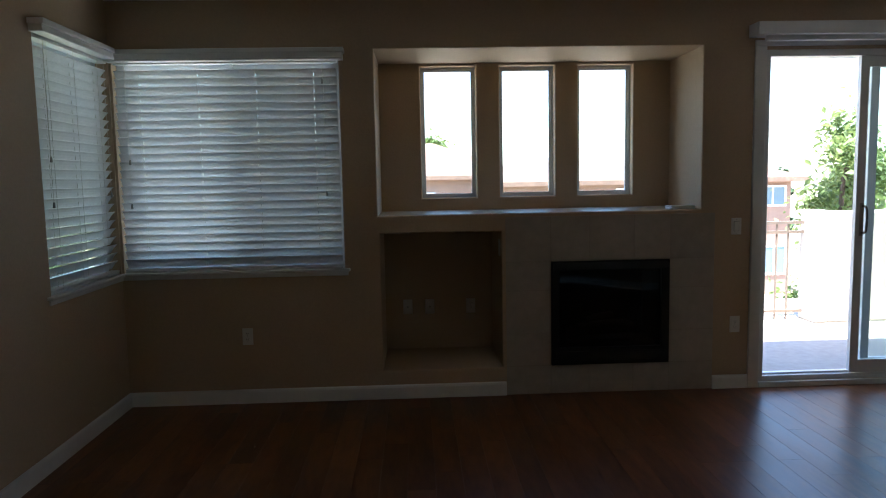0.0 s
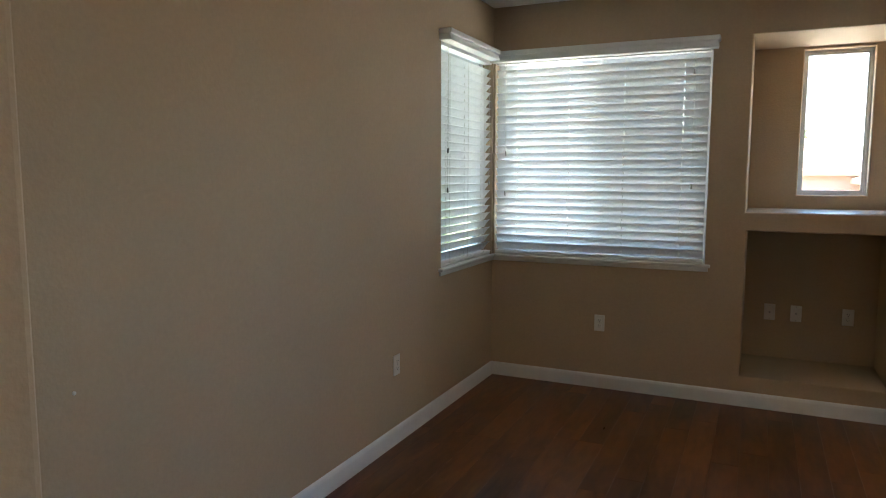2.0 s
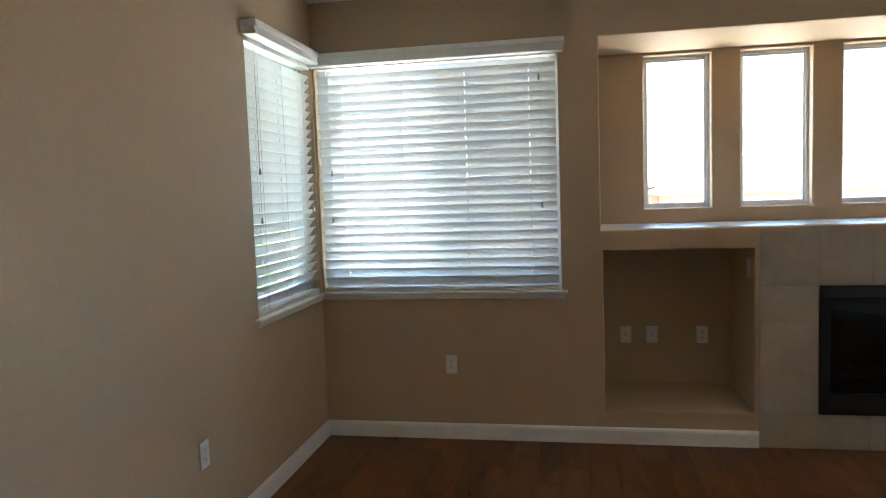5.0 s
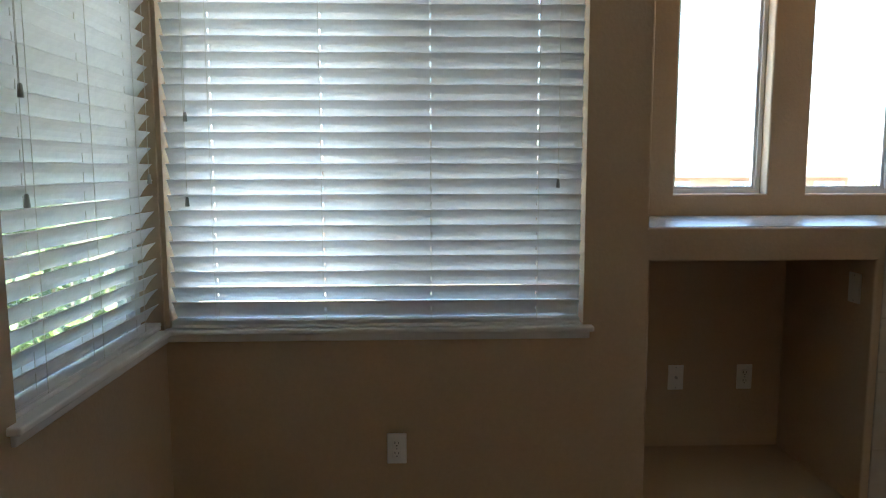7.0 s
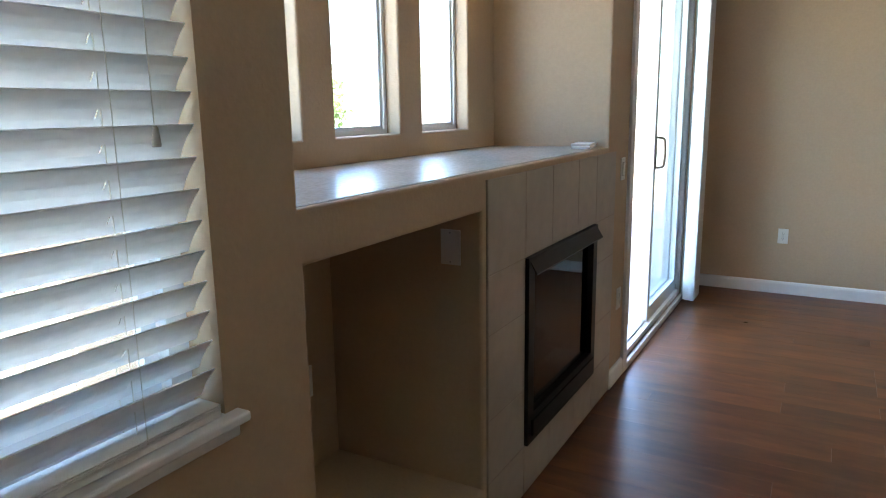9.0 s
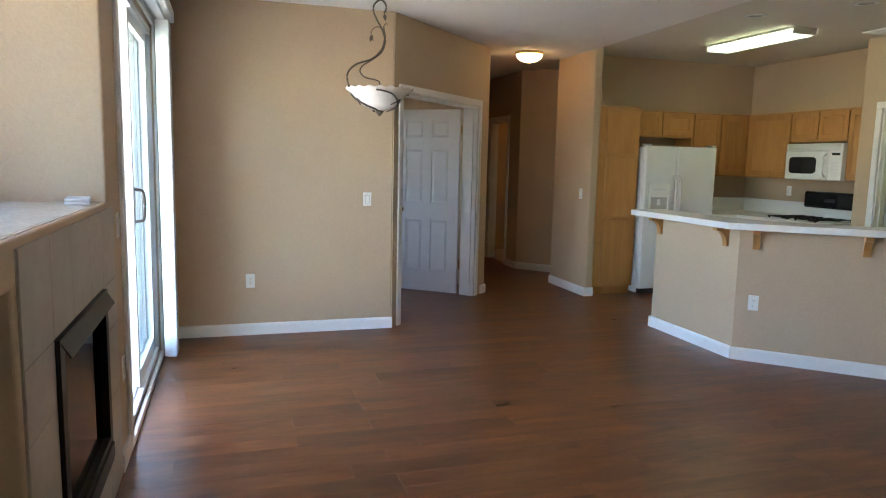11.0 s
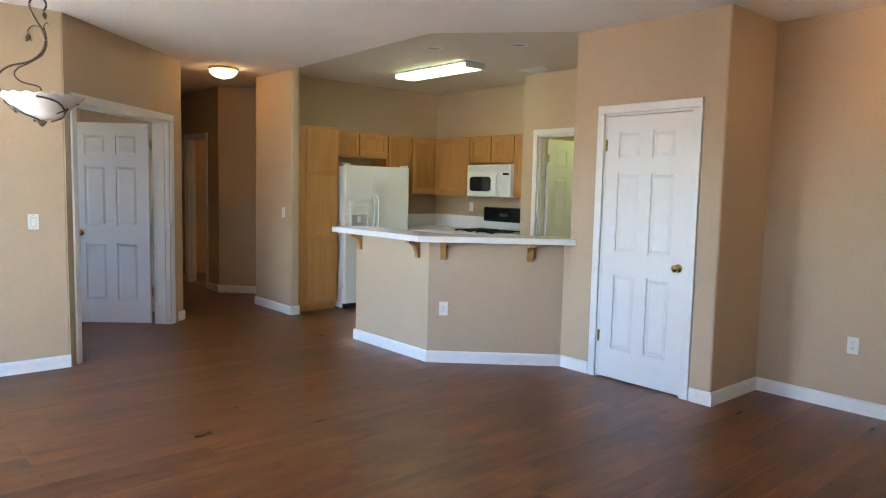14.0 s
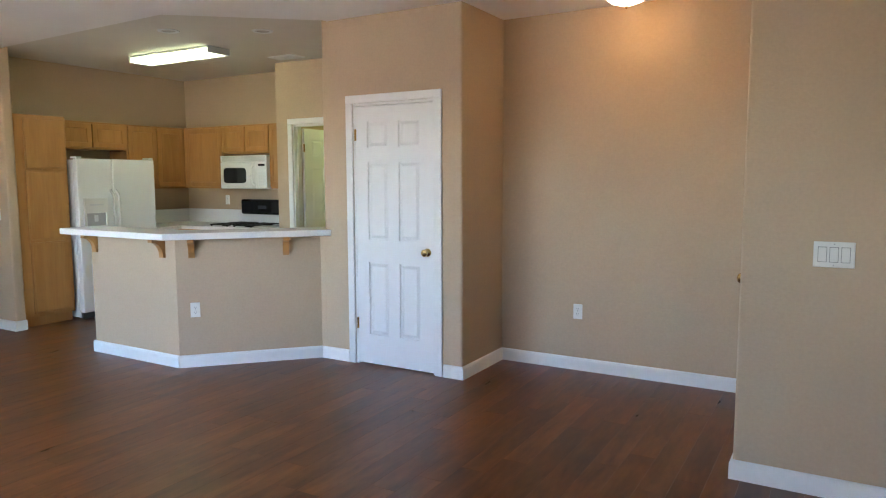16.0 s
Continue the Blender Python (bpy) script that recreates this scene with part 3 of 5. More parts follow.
def blind(name, m, w, z0, z1, label, cords, tassels, tilt=54):
    """A slatted blind in the plane y = 0 of m, room towards -y."""
    top = empty(name, m)
    tagged(top, label, "blind")
    pitch, n, low = 0.0540, 24, z0 + 0.063
    bm = bmesh.new()
    a = radians(tilt)
    rows = []
    for k in range(5):
        s = (k / 4 - 0.5) * 0.0715
        crown = 0.0035 * (1 - (2 * k / 4 - 1) ** 2)
        # room edge high, window edge low
        y, z = s * math.cos(a) + crown * math.sin(a), -s * math.sin(a) + crown * math.cos(a)
        rows.append((y, z))
    th = (0.0028 * math.sin(a), 0.0028 * math.cos(a))
    us = [0.006]
    for f in cords:
        us += [w * f - 0.0015, w * f + 0.0025]
    us.append(w - 0.006)
    back = [(y - th[0], z - th[1]) for y, z in rows]
    front = [[bm.verts.new((u, y, z)) for y, z in rows] for u in us]
    rear = [[bm.verts.new((u, y, z)) for y, z in back] for u in us]
    for i in range(len(us) - 1):
        for k in range(4):
            if i % 2 and k == 2:
                continue
            bm.faces.new((front[i][k], front[i + 1][k], front[i + 1][k + 1], front[i][k + 1]))
            bm.faces.new((rear[i][k], rear[i][k + 1], rear[i + 1][k + 1], rear[i + 1][k]))
        for k in (0, 4):
            bm.faces.new((front[i][k], rear[i][k], rear[i + 1][k], front[i + 1][k]))
    for i in (0, len(us) - 1):
        for k in range(4):
            bm.faces.new((front[i][k], front[i][k + 1], rear[i][k + 1], rear[i][k]))
    bmesh.ops.recalc_face_normals(bm, faces=bm.faces[:])
    first = part("slat", bm, SLAT, top)
    first.location.z = low
    for i in range(1, n):
        o = new("slat", first.data)
        o.parent = top
        o.location.z = low + pitch * i
        o.rotation_euler = (random.uniform(-0.008, 0.008), random.uniform(-0.0004, 0.0004), 0)
    part("bottom_rail", box(0.004, -0.028, z0 - 0.002, w - 0.004, 0.028, z0 + 0.012, 0.003), SLAT, top)
    for k in range(3):
        # spare slats lying on the rail
        part("slat", box(0.006, -0.031, z0 + 0.0135 + 0.0042 * k, w - 0.006, 0.031 - 0.002 * k, z0 + 0.0158 + 0.0042 * k, 0.0008, 1), SLAT, top)
    part("headrail", box(0.004, -0.028, z1 - 0.05, w - 0.004, 0.028, z1 - 0.002), SLAT, top)
    for f in cords:
        bm = bmesh.new()
        for dy in (-0.030, 0.030):
            merge(bm, tube([(w * f, dy, z0 + 0.015), (w * f, dy, z1 - 0.04)], 0.0009, 5))
        merge(bm, tube([(w * f + 0.004, 0, z0 + 0.015), (w * f + 0.004, 0, z1 - 0.04)], 0.0011, 5))
        part("ladder_cord", bm, CORD, top, "thin cream ladder cord")
    for u, z in tassels:
        part("pull_cord", tube([(u, -0.036, z + 0.02), (u, -0.037, z1 - 0.05)], 0.0010, 5), CORD, top)
        part("tassel", merge(bmesh.new(), lathe([(0.003, 0.018), (0.005, 0.014), (0.0055, 0.008), (0.0075, -0.012), (0.0065, -0.015)], 12), Matrix.Translation((u, -0.037, z))), TASSEL, top, "small grey cord tassel", True)
    return top


def valance(name, x0, y0, z0, x1, y1, z1, axis, label):
    """A moulded cover over the blind's headrail."""
    top = empty(name)
    tagged(top, label, "valance")
    part("board", box(x0, y0, z0, x1, y1, z1, 0.004), TRIM, top)
    if axis == "x":
        part("moulding", box(x0, y0 - 0.012, z1 - 0.028, x1 + 0.010, y1, z1 + 0.004, 0.005), TRIM, top)
        part("moulding", box(x0, y0 - 0.006, z0 - 0.002, x1 + 0.004, y0 + 0.02, z0 + 0.016, 0.004), TRIM, top)
    else:
        part("moulding", box(x0, y0 - 0.010, z1 - 0.028, x1 + 0.012, y1, z1 + 0.004, 0.005), TRIM, top)
        part("moulding", box(x1 - 0.02, y0 - 0.004, z0 - 0.002, x1 + 0.006, y1, z0 + 0.016, 0.004), TRIM, top)
    return top


blind("window_blind", pose(-1.62, 4.962, 0), 1.464, 0.925, 2.348, "white slatted window blind, lowered and nearly shut", (0.11, 0.37, 0.63, 0.89), ((0.085, 1.66), (0.080, 1.37), (1.37, 1.43), (1.365, 2.17)))
BW = Matrix.Translation((W - 0.035, 4.035, 0)) @ Matrix.Rotation(radians(90), 4, "Z")
blind("window_blind", BW, 0.885, 0.925, 2.348, "white slatted window blind lowered over a sunlit garden", (0.16, 0.5, 0.84), ((0.10, 1.66), (0.095, 1.41), (0.82, 1.45)), 51)
valance("blind_valance", W + 0.001, 4.86, 2.305, -0.115, 4.939, 2.375, "x", "white moulded valance over the wide blind")
valance("blind_valance", W + 0.001, 4.00, 2.315, W + 0.075, 4.845, 2.38, "y", "white moulded valance over the narrow blind")
for nm, b1, b2, lab in (("window_sill", (W, 4.908, 0.902, -0.112, N + 0.08, 0.922), (W, 4.926, 0.874, -0.125, N - 0.001, 0.9025), "white painted sill under the wide window"),
                        ("window_sill", (W - 0.08, 3.99, 0.902, W + 0.032, 4.907, 0.922), (W + 0.001, 4.00, 0.874, W + 0.014, 4.925, 0.9025), "white painted sill under the narrow window")):
    s = empty(nm)
    structure(s, lab, "window sill")
    part("stool", box(*b1, 0.006, 3), TRIM, s)
    part("apron", box(*b2, 0.004, 2), TRIM, s)

vinyl_window("window_6", pose(6.6, 5.02, 0), 0.8, 0.92, 2.35, [(0.045, 0.755)], "white vinyl window in the den")

# ---- niche windows ----
for i, (a, b) in enumerate(((0.397, 0.817), (0.997, 1.42), (1.597, 2.022))):
    vinyl_window("window_%d" % (3 + i), pose(a, 5.618, 0), b - a, 1.37, 2.36, [(0.018, b - a - 0.018)], "narrow white vinyl picture window in the niche", depth=0.05, bar=0.018, sash=0.014)

# ---- mantel, tiles, firebox ----
mantel = empty("mantel_shelf")
part("top", box(0.087, N + 0.0300, 1.2690, 2.308, 5.549, 1.2748, 0.0010, 1), MANTEL, mantel)
part("nosing", box(0.087, N + 0.0165, 1.2685, 2.308, N + 0.0299, 1.2748, 0.0025, 3), MANTEL, mantel)
tagged(mantel, "mottled tan glossy mantel shelf in the niche", "shelf")
surround = empty("fireplace_surround")
tagged(surround, "beige stone tiles round the fireplace", "tile surround")
part("grout", cells([0.953, 1.262, 2.093, 2.407], [N - 0.006, N - 0.0005], [0.002, 0.205, 0.937, 1.247], lambda x, y, z: not (1.262 < x < 2.093 and 0.205 < z < 0.937)), GROUT, surround)


def fireplace(x0, x1, z0, z1, y):
    top = empty("fireplace_insert")
    tagged(top, "black metal gas fireplace insert with a glass front", "fireplace")
    f = 0.055
    part("face_frame", cells([x0, x0 + f, x1 - f, x1], [y - 0.022, y + 0.03], [z0, z0 + 0.12, z1 - f, z1], lambda x, yy, z: not (x0 + f < x < x1 - f and z0 + 0.12 < z < z1 - f)), IRON, top)
    bm = bmesh.new()
    hood = [bm.verts.new(p) for p in ((x0 + 0.01, y - 0.020, z1 - 0.006), (x1 - 0.01, y - 0.020, z1 - 0.006), (x1 - 0.01, y - 0.050, z1 - 0.055), (x0 + 0.01, y - 0.050, z1 - 0.055),
                                      (x0 + 0.01, y - 0.020, z1 - 0.012), (x1 - 0.01, y - 0.020, z1 - 0.012), (x1 - 0.01, y - 0.047, z1 - 0.061), (x0 + 0.01, y - 0.047, z1 - 0.061))]
    for q in ((0, 3, 2, 1), (4, 5, 6, 7), (0, 1, 5, 4), (1, 2, 6, 5), (2, 3, 7, 6), (3, 0, 4, 7)):
        bm.faces.new([hood[k] for k in q])
    part("hood", bm, IRON, top, "black sloping heat hood")
    part("lower_louvre", box(x0 + 0.03, y - 0.032, z0 + 0.03, x1 - 0.03, y - 0.021, z0 + 0.095, 0.004), IRON, top)
    part("glass", box(x0 + f, y + 0.004, z0 + 0.12, x1 - f, y + 0.009, z1 - f), FIREGLASS, top, "smoked fire glass")
    part("firebox", cells([x0 + f - 0.01, x0 + f, x1 - f, x1 - f + 0.01], [y + 0.03, y + 0.39, y + 0.40], [z0 + 0.11, z0 + 0.12, z1 - f, z1 - f + 0.01], lambda x, yy, z: not (x0 + f < x < x1 - f and yy < y + 0.39 and z0 + 0.12 < z < z1 - f)), IRON, top)
    part("grate", box(x0 + 0.15, y + 0.12, z0 + 0.121, x1 - 0.15, y + 0.30, z0 + 0.15, 0.004), IRON, top)
    for k, (a, b, c, d, r) in enumerate(((0.16, 0.20, 0.66, 0.24, 0.04), (0.22, 0.14, 0.58, 0.17, 0.032), (0.28, 0.16, 0.50, 0.26, 0.028))):
        zz = z0 + 0.18 + 0.045 * k
        part("log", tube(spline([(x0 + a, y + b, zz), (x0 + (a + c) / 2, y + (b + d) / 2 + 0.01, zz + 0.015), (x0 + c, y + d, zz + 0.02)], 4), r, 9), LOG, top, "brown ceramic log")
    return top


fireplace(1.265, 2.09, 0.207, 0.935, N)


# ---- patio door ----
def patio_door():
    top = empty("door_1", pose(2.74, N, 0))
    structure(top, "white vinyl sliding patio door standing half open", "patio door")
    w, h = 1.66, 2.345
    part("door_frame", cells([0, 0.04, w - 0.04, w], [0.01, 0.13], [0.04, 0.075, h - 0.045, h], lambda x, y, z: not (0.04 < x < w - 0.04 and 0.075 < z < h - 0.045)), VINYL, top)
    for k, (a, b, y) in enumerate(((0.69, w - 0.05, 0.035), (0.80, w - 0.04, 0.085))):
        s = 0.060
        panel = part("sliding_panel" if k == 0 else "fixed_panel", cells([a, a + s, b - s, b], [y, y + 0.035], [0.075, 0.165, h - 0.115, h - 0.045], lambda x, yy, z: not (a + s < x < b - s and 0.165 < z < h - 0.115)), VINYL, top)
        g = part("pane", box(a + s, y + 0.014, 0.165, b - s, y + 0.020, h - 0.115), GLASS, panel)
        g.visible_shadow = False
    part("track", box(0.0, -0.02, 0.0, w, 0.14, 0.04, 0.004), VINYL, top)
    part("track_rail", box(0.04, 0.045, 0.0755, w - 0.04, 0.055, 0.088), STEEL, top)
    bm = tube(spline([(0.735, 0.032, 1.08), (0.735, -0.012, 1.09), (0.735, -0.022, 1.15), (0.735, -0.022, 1.20), (0.735, -0.012, 1.26), (0.735, 0.032, 1.27)], 6), 0.008, 8)
    part("handle", bm, BRONZE, top, "curved dark metal pull handle", True)
    part("lock_plate", box(0.717, 0.029, 1.06, 0.745, 0.0345, 1.29, 0.002), STEEL, top)
    part("casing_leg", box(-0.08, -0.018, 0, -0.001, 0, h + 0.02, 0.004), TRIM, top)
    part("casing_leg", box(w + 0.001, -0.018, 0, w + 0.07, 0, h + 0.02, 0.004), TRIM, top)
    part("casing_head", box(-0.08, -0.018, h + 0.021, w + 0.07, 0, h + 0.06, 0.004), TRIM, top)
    return top


patio_door()
vb = empty("vertical_blind")
tagged(vb, "white vertical blinds stacked open beside the patio door", "blind")
part("valance", box(2.615, 4.80, 2.42, 4.56, 4.938, 2.503, 0.004), TRIM, vb, "white valance board")
part("track", box(2.70, 4.84, 2.388, 4.54, 4.885, 2.419), VINYL, vb)
random.seed(4)
for k in range(13):
    a = radians(78 + random.uniform(-7, 7))
    bm = bmesh.new()
    col = []
    for s in range(5):
        u = (s / 4 - 0.5) * 0.089
        bow = 0.006 * (1 - (s / 2 - 1) ** 2)
        col.append((u * math.cos(a) - bow * math.sin(a), u * math.sin(a) + bow * math.cos(a)))
    loop = col + [(x - 0.0016, y) for x, y in col[::-1]]
    lo, hi = ([bm.verts.new((x, y, z)) for x, y in loop] for z in (0.025, 2.388))
    for i in range(10):
        bm.faces.new((lo[i], lo[(i + 1) % 10], hi[(i + 1) % 10], hi[i]))
    for e in (lo, hi):
        for i in range(4):
            bm.faces.new((e[i], e[i + 1], e[8 - i], e[9 - i]))
    bmesh.ops.recalc_face_normals(bm, faces=bm.faces[:])
    o = part("vane", bm, SLAT, vb)
    o.location = (4.27 + 0.019 * k, 4.862, 0)


# ---- plates ----
def plate(kind, m, gangs=1, label=""):
    """A wall plate in the plane y = 0 of m, standing out towards -y; kind: outlet, switch or jack."""
    w = 0.072 + 0.046 * (gangs - 1)
    top = empty({"outlet": "outlet", "switch": "light_switch", "jack": "wall_jack", "blank": "blank_plate"}[kind], m)
    tagged(top, label or {"outlet": "white plastic wall outlet with two sockets", "switch": "white rocker light switch plate", "jack": "white wall plate with a cable jack", "blank": "white blank wall plate"}[kind], {"outlet": "outlet", "switch": "light switch", "jack": "wall jack", "blank": "wall plate"}[kind])
    part("cover", box(-w / 2, -0.006, -0.058, w / 2, 0.0, 0.058, 0.003), PLATE, top)
    for g in range(gangs):
        u = (g - (gangs - 1) / 2) * 0.046
        if kind == "switch":
            # raised grey plate paints the shade of the gap round the rocker
            part("rocker_gap", box(u - 0.0182, -0.0066, -0.0348, u + 0.0182, -0.0055, 0.0348), PLATEGAP, top)
            bm = box(-0.0160, -0.004, -0.0325, 0.0160, 0.002, 0.0325, 0.0015)
            part("rocker", merge(bmesh.new(), bm, Matrix.Translation((u, -0.0065, 0)) @ Matrix.Rotation(radians(4), 4, "X")), PLATE, top)
        elif kind == "outlet":
            for z in (-0.0195, 0.0195):
                r = part("socket", box(u - 0.0165, -0.0085, z - 0.0145, u + 0.0165, -0.005, z + 0.0145, 0.004), PLATE, top)
                bm = box(u - 0.008, -0.0092, z - 0.001, u - 0.0055, -0.0082, z + 0.008)
                box(u + 0.0055, -0.0092, z - 0.001, u + 0.008, -0.0082, z + 0.006, bm=bm)
                box(u - 0.0025, -0.0092, z - 0.010, u + 0.0025, -0.0082, z - 0.006, bm=bm)
                part("slot", bm, DARKSLOT, r)
        elif kind == "jack":
            part("jack", merge(bmesh.new(), lathe([(0.007, 0), (0.007, 0.004), (0.0045, 0.004), (0.0045, 0.012)], 12), Matrix.Translation((u, -0.006, 0)) @ Matrix.Rotation(radians(90), 4, "X")), STEEL if gangs == 1 else DARKSLOT, top)
    for z in (-0.048, 0.048) if kind != "outlet" else (0.0,):
        part("screw", merge(bmesh.new(), lathe([(0.003, 0), (0.003, 0.0012)], 8), Matrix.Translation((0, -0.006, z)) @ Matrix.Rotation(radians(90), 4, "X")), STEEL, top)
    return top


def on_wall(x, y, z, facing):
    """A pose on a wall whose face looks to yaw 'facing' (0: -y, 90: +x, 180: +y, 270: -x)."""
    return pose(x, y, z, 0, 0, facing)


plate("outlet", on_wall(-0.825, N, 0.467, 0))
plate("outlet", on_wall(W, 3.44, 0.45, 90))
plate("outlet", on_wall(W, 1.52, 0.437, 90))
plate("switch", on_wall(PIER_X, 0.527, 1.118, 90), 2, "white double rocker switch plate by the entry")
plate("switch", on_wall(-1.055, PIER_Y, 1.130, 180), 3, "white triple rocker switch plate")
plate("outlet", on_wall(0.638, S, 0.456, 180))
plate("outlet", on_wall(E, 4.285, 0.456, 270))
plate("switch", on_wall(E, 3.312, 1.136, 270))
plate("switch", on_wall(2.56, N, 1.15, 0))
plate("outlet", on_wall(2.565, N, 0.46, 0))
plate("jack", on_wall(0.265, 5.55, 0.53, 0), 1)
plate("jack", on_wall(0.435, 5.55, 0.53, 0), 1)
plate("outlet", on_wall(0.755, 5.55, 0.53, 0))
plate("blank", on_wall(0.925, 5.05, 1.03, 270))
plate("switch", on_wall(6.02, HALL_S, 1.14, 180))
plate("outlet", pose(3.272, 0.637, 0.455, 0, 0, 180 + 46.75))
plate("outlet", on_wall(5.67, KIT_S, 1.21, 180))
nail = link("wall_anchor", merge(bmesh.new(), lathe([(0.006, 0), (0.006, 0.003), (0.003, 0.006)], 10), Matrix.Translation((W, 1.472, 0.868)) @ Matrix.Rotation(radians(90), 4, "Y")), PLATE)
tagged(nail, "small white plastic screw anchor in the wall", "wall anchor")
stop = empty("folded_paper", pose(2.20, 5.03, 1.2752, 0, 0, 8))
tagged(stop, "small stack of folded white papers on the mantel", "papers")
for k in range(2):
    part("sheet", box(-0.09, -0.045, 0.013 * k, 0.09, 0.045, 0.013 * k + 0.011, 0.003), PLATE, stop)


# ---- lamps ----
def pendant(x, y):
    top = empty("pendant_lamp", pose(x, y, 0, 0, 0, -101))
    tagged(top, "scrolled bronze pendant lamp with an alabaster glass bowl", "lamp")
    part("canopy", merge(bmesh.new(), lathe([(0.012, -0.075), (0.022, -0.07), (0.045, -0.045), (0.075, -0.02), (0.08, 0.0)], 20), Matrix.Translation((0, 0, H))), BRONZE, top, "", True)
    part("chain_link", tube([(0.012 * math.cos(a), 0, 2.60 + 0.03 * math.sin(a)) for a in [k * math.pi / 6 for k in range(13)]], 0.004, 6), BRONZE, top)
    part("chain_link", tube([(0, 0.010 * math.cos(a), 2.555 + 0.026 * math.sin(a)) for a in [k * math.pi / 6 for k in range(13)]], 0.004, 6), BRONZE, top)
    main = [(0.024, 0, 2.442), (0.039, 0, 2.479), (0.024, 0, 2.515), (-0.005, 0, 2.527), (-0.041, 0, 2.496), (-0.046, 0, 2.454), (-0.022, 0, 2.398), (0.015, 0, 2.333), (0.029, 0, 2.272), (0.007, 0, 2.204), (-0.054, 0, 2.145), (-0.151, 0, 2.109), (-0.204, 0, 2.065), (-0.219, 0, 2.016), (-0.204, 0, 1.952)]
    part("scroll_arm", tube(spline(main, 6), 0.0058, 8), BRONZE, top, "", True)
    second = [(0.024, 0.010, 2.35), (0.036, 0.010, 2.272), (0.013, 0.010, 2.195), (-0.060, 0.010, 2.135), (-0.115, 0.010, 2.100), (-0.133, 0.006, 2.060), (-0.098, 0, 2.022), (-0.022, 0, 2.006), (0.0, 0, 1.985), (0.0, 0, 1.93)]
    part("scroll_arm", tube(spline(second, 6), 0.0045, 8), BRONZE, top, "", True)
    curl = [(0.022, 0, 2.335), (-0.004, 0, 2.352), (-0.034, 0, 2.350), (-0.058, 0, 2.325), (-0.060, 0, 2.286), (-0.040, 0, 2.262)]
    part("tendril", tube(spline(curl, 6), 0.0038, 7, 0.5), BRONZE, top, "", True)
    part("tendril", tube(spline([(0.018, 0, 2.335), (0.026, 0, 2.365), (0.040, 0, 2.378), (0.048, 0, 2.368)], 6), 0.004, 7, 0.5), BRONZE, top, "", True)
    for cx, cz, ang in ((-0.052, 2.300, 200), (0.026, 2.440, 170)):
        bm = bmesh.new()
        outline = [(0, 0), (0.009, 0.008), (0.012, 0.022), (0.007, 0.036), (0.0, 0.046), (-0.007, 0.036), (-0.012, 0.022), (-0.009, 0.008)]
        for yy in (-0.0015, 0.0015):
            bm.faces.new([bm.verts.new((a, yy + 0.012 * (b / 0.066) ** 2, b)) for a, b in outline])
        bmesh.ops.solidify(bm, geom=bm.faces[:1], thickness=0.002)
        part("leaf", merge(bmesh.new(), bm, Matrix.Translation((cx, 0, cz)) @ Matrix.Rotation(radians(ang), 4, "Y")), BRONZE, top)
    ripple = lambda r, z, a: (r * (1 + 0.02 * (r / 0.25) ** 3 * math.cos(20 * a)), z + 0.006 * (r / 0.23) ** 6 * math.cos(20 * a))
    prof = [(0.004, 1.806), (0.05, 1.812), (0.11, 1.836), (0.152, 1.872), (0.188, 1.916), (0.228, 1.944), (0.230, 1.948), (0.187, 1.922), (0.150, 1.879), (0.108, 1.843), (0.05, 1.820), (0.004, 1.814)]
    part("glass_bowl", lathe(prof, 72, wave=ripple), ALABASTER, top, "white alabaster glass bowl", True)
    part("finial", lathe([(0.002, 1.768), (0.012, 1.775), (0.020, 1.788), (0.030, 1.799), (0.012, 1.806)], 16), BRONZE, top, "", True)
    part("socket_cup", lathe([(0.03, 1.85), (0.045, 1.905), (0.05, 1.925), (0.015, 1.94)], 18), BRONZE, top, "", True)
    for k in range(3):
        a0 = 2 * math.pi * k / 3 + 0.4
        pts = []
        for s in range(15):
            t = s / 14
            r = 0.215 - 0.165 * t ** 1.4
            z = float(np.interp(r, (0.05, 0.11, 0.152, 0.188, 0.228), (1.812, 1.836, 1.872, 1.916, 1.944))) - 0.011
            pts.append((r * math.cos(a0 + 2.0 * t), r * math.sin(a0 + 2.0 * t), z))
        part("bowl_arm", tube(pts, 0.006, 7), BRONZE, top, "", True)
        curl = [(pts[8][0], pts[8][1], pts[8][2] - 0.004)]
        for s in range(1, 8):
            a = a0 + 1.15 - 0.06 * s
            r = 0.17 - 0.006 * s
            z = float(np.interp(r, (0.05, 0.11, 0.152, 0.188, 0.228), (1.812, 1.836, 1.872, 1.916, 1.944))) - 0.012
            curl.append((r * math.cos(a), r * math.sin(a), z))
        part("bowl_curl", tube(curl, 0.006, 6, 0.6), BRONZE, top, "", True)
    return top


pendant(3.723, 3.457)


def flush_lamp(name, x, y, mat, label):
    top = empty(name, pose(x, y, H))
    tagged(top, label, "lamp")
    part("pan", lathe([(0.10, -0.030), (0.155, -0.022), (0.16, 0.0)], 28), BRASS, top, "brass ceiling pan", True)
    part("glass_bowl", lathe([(0.003, -0.112), (0.05, -0.108), (0.10, -0.090), (0.135, -0.062), (0.148, -0.030)], 28), mat, top, "glowing warm glass bowl", True)
    part("finial", lathe([(0.002, -0.135), (0.008, -0.130), (0.011, -0.120), (0.005, -0.111)], 12), BRASS, top, "", True)
    return top


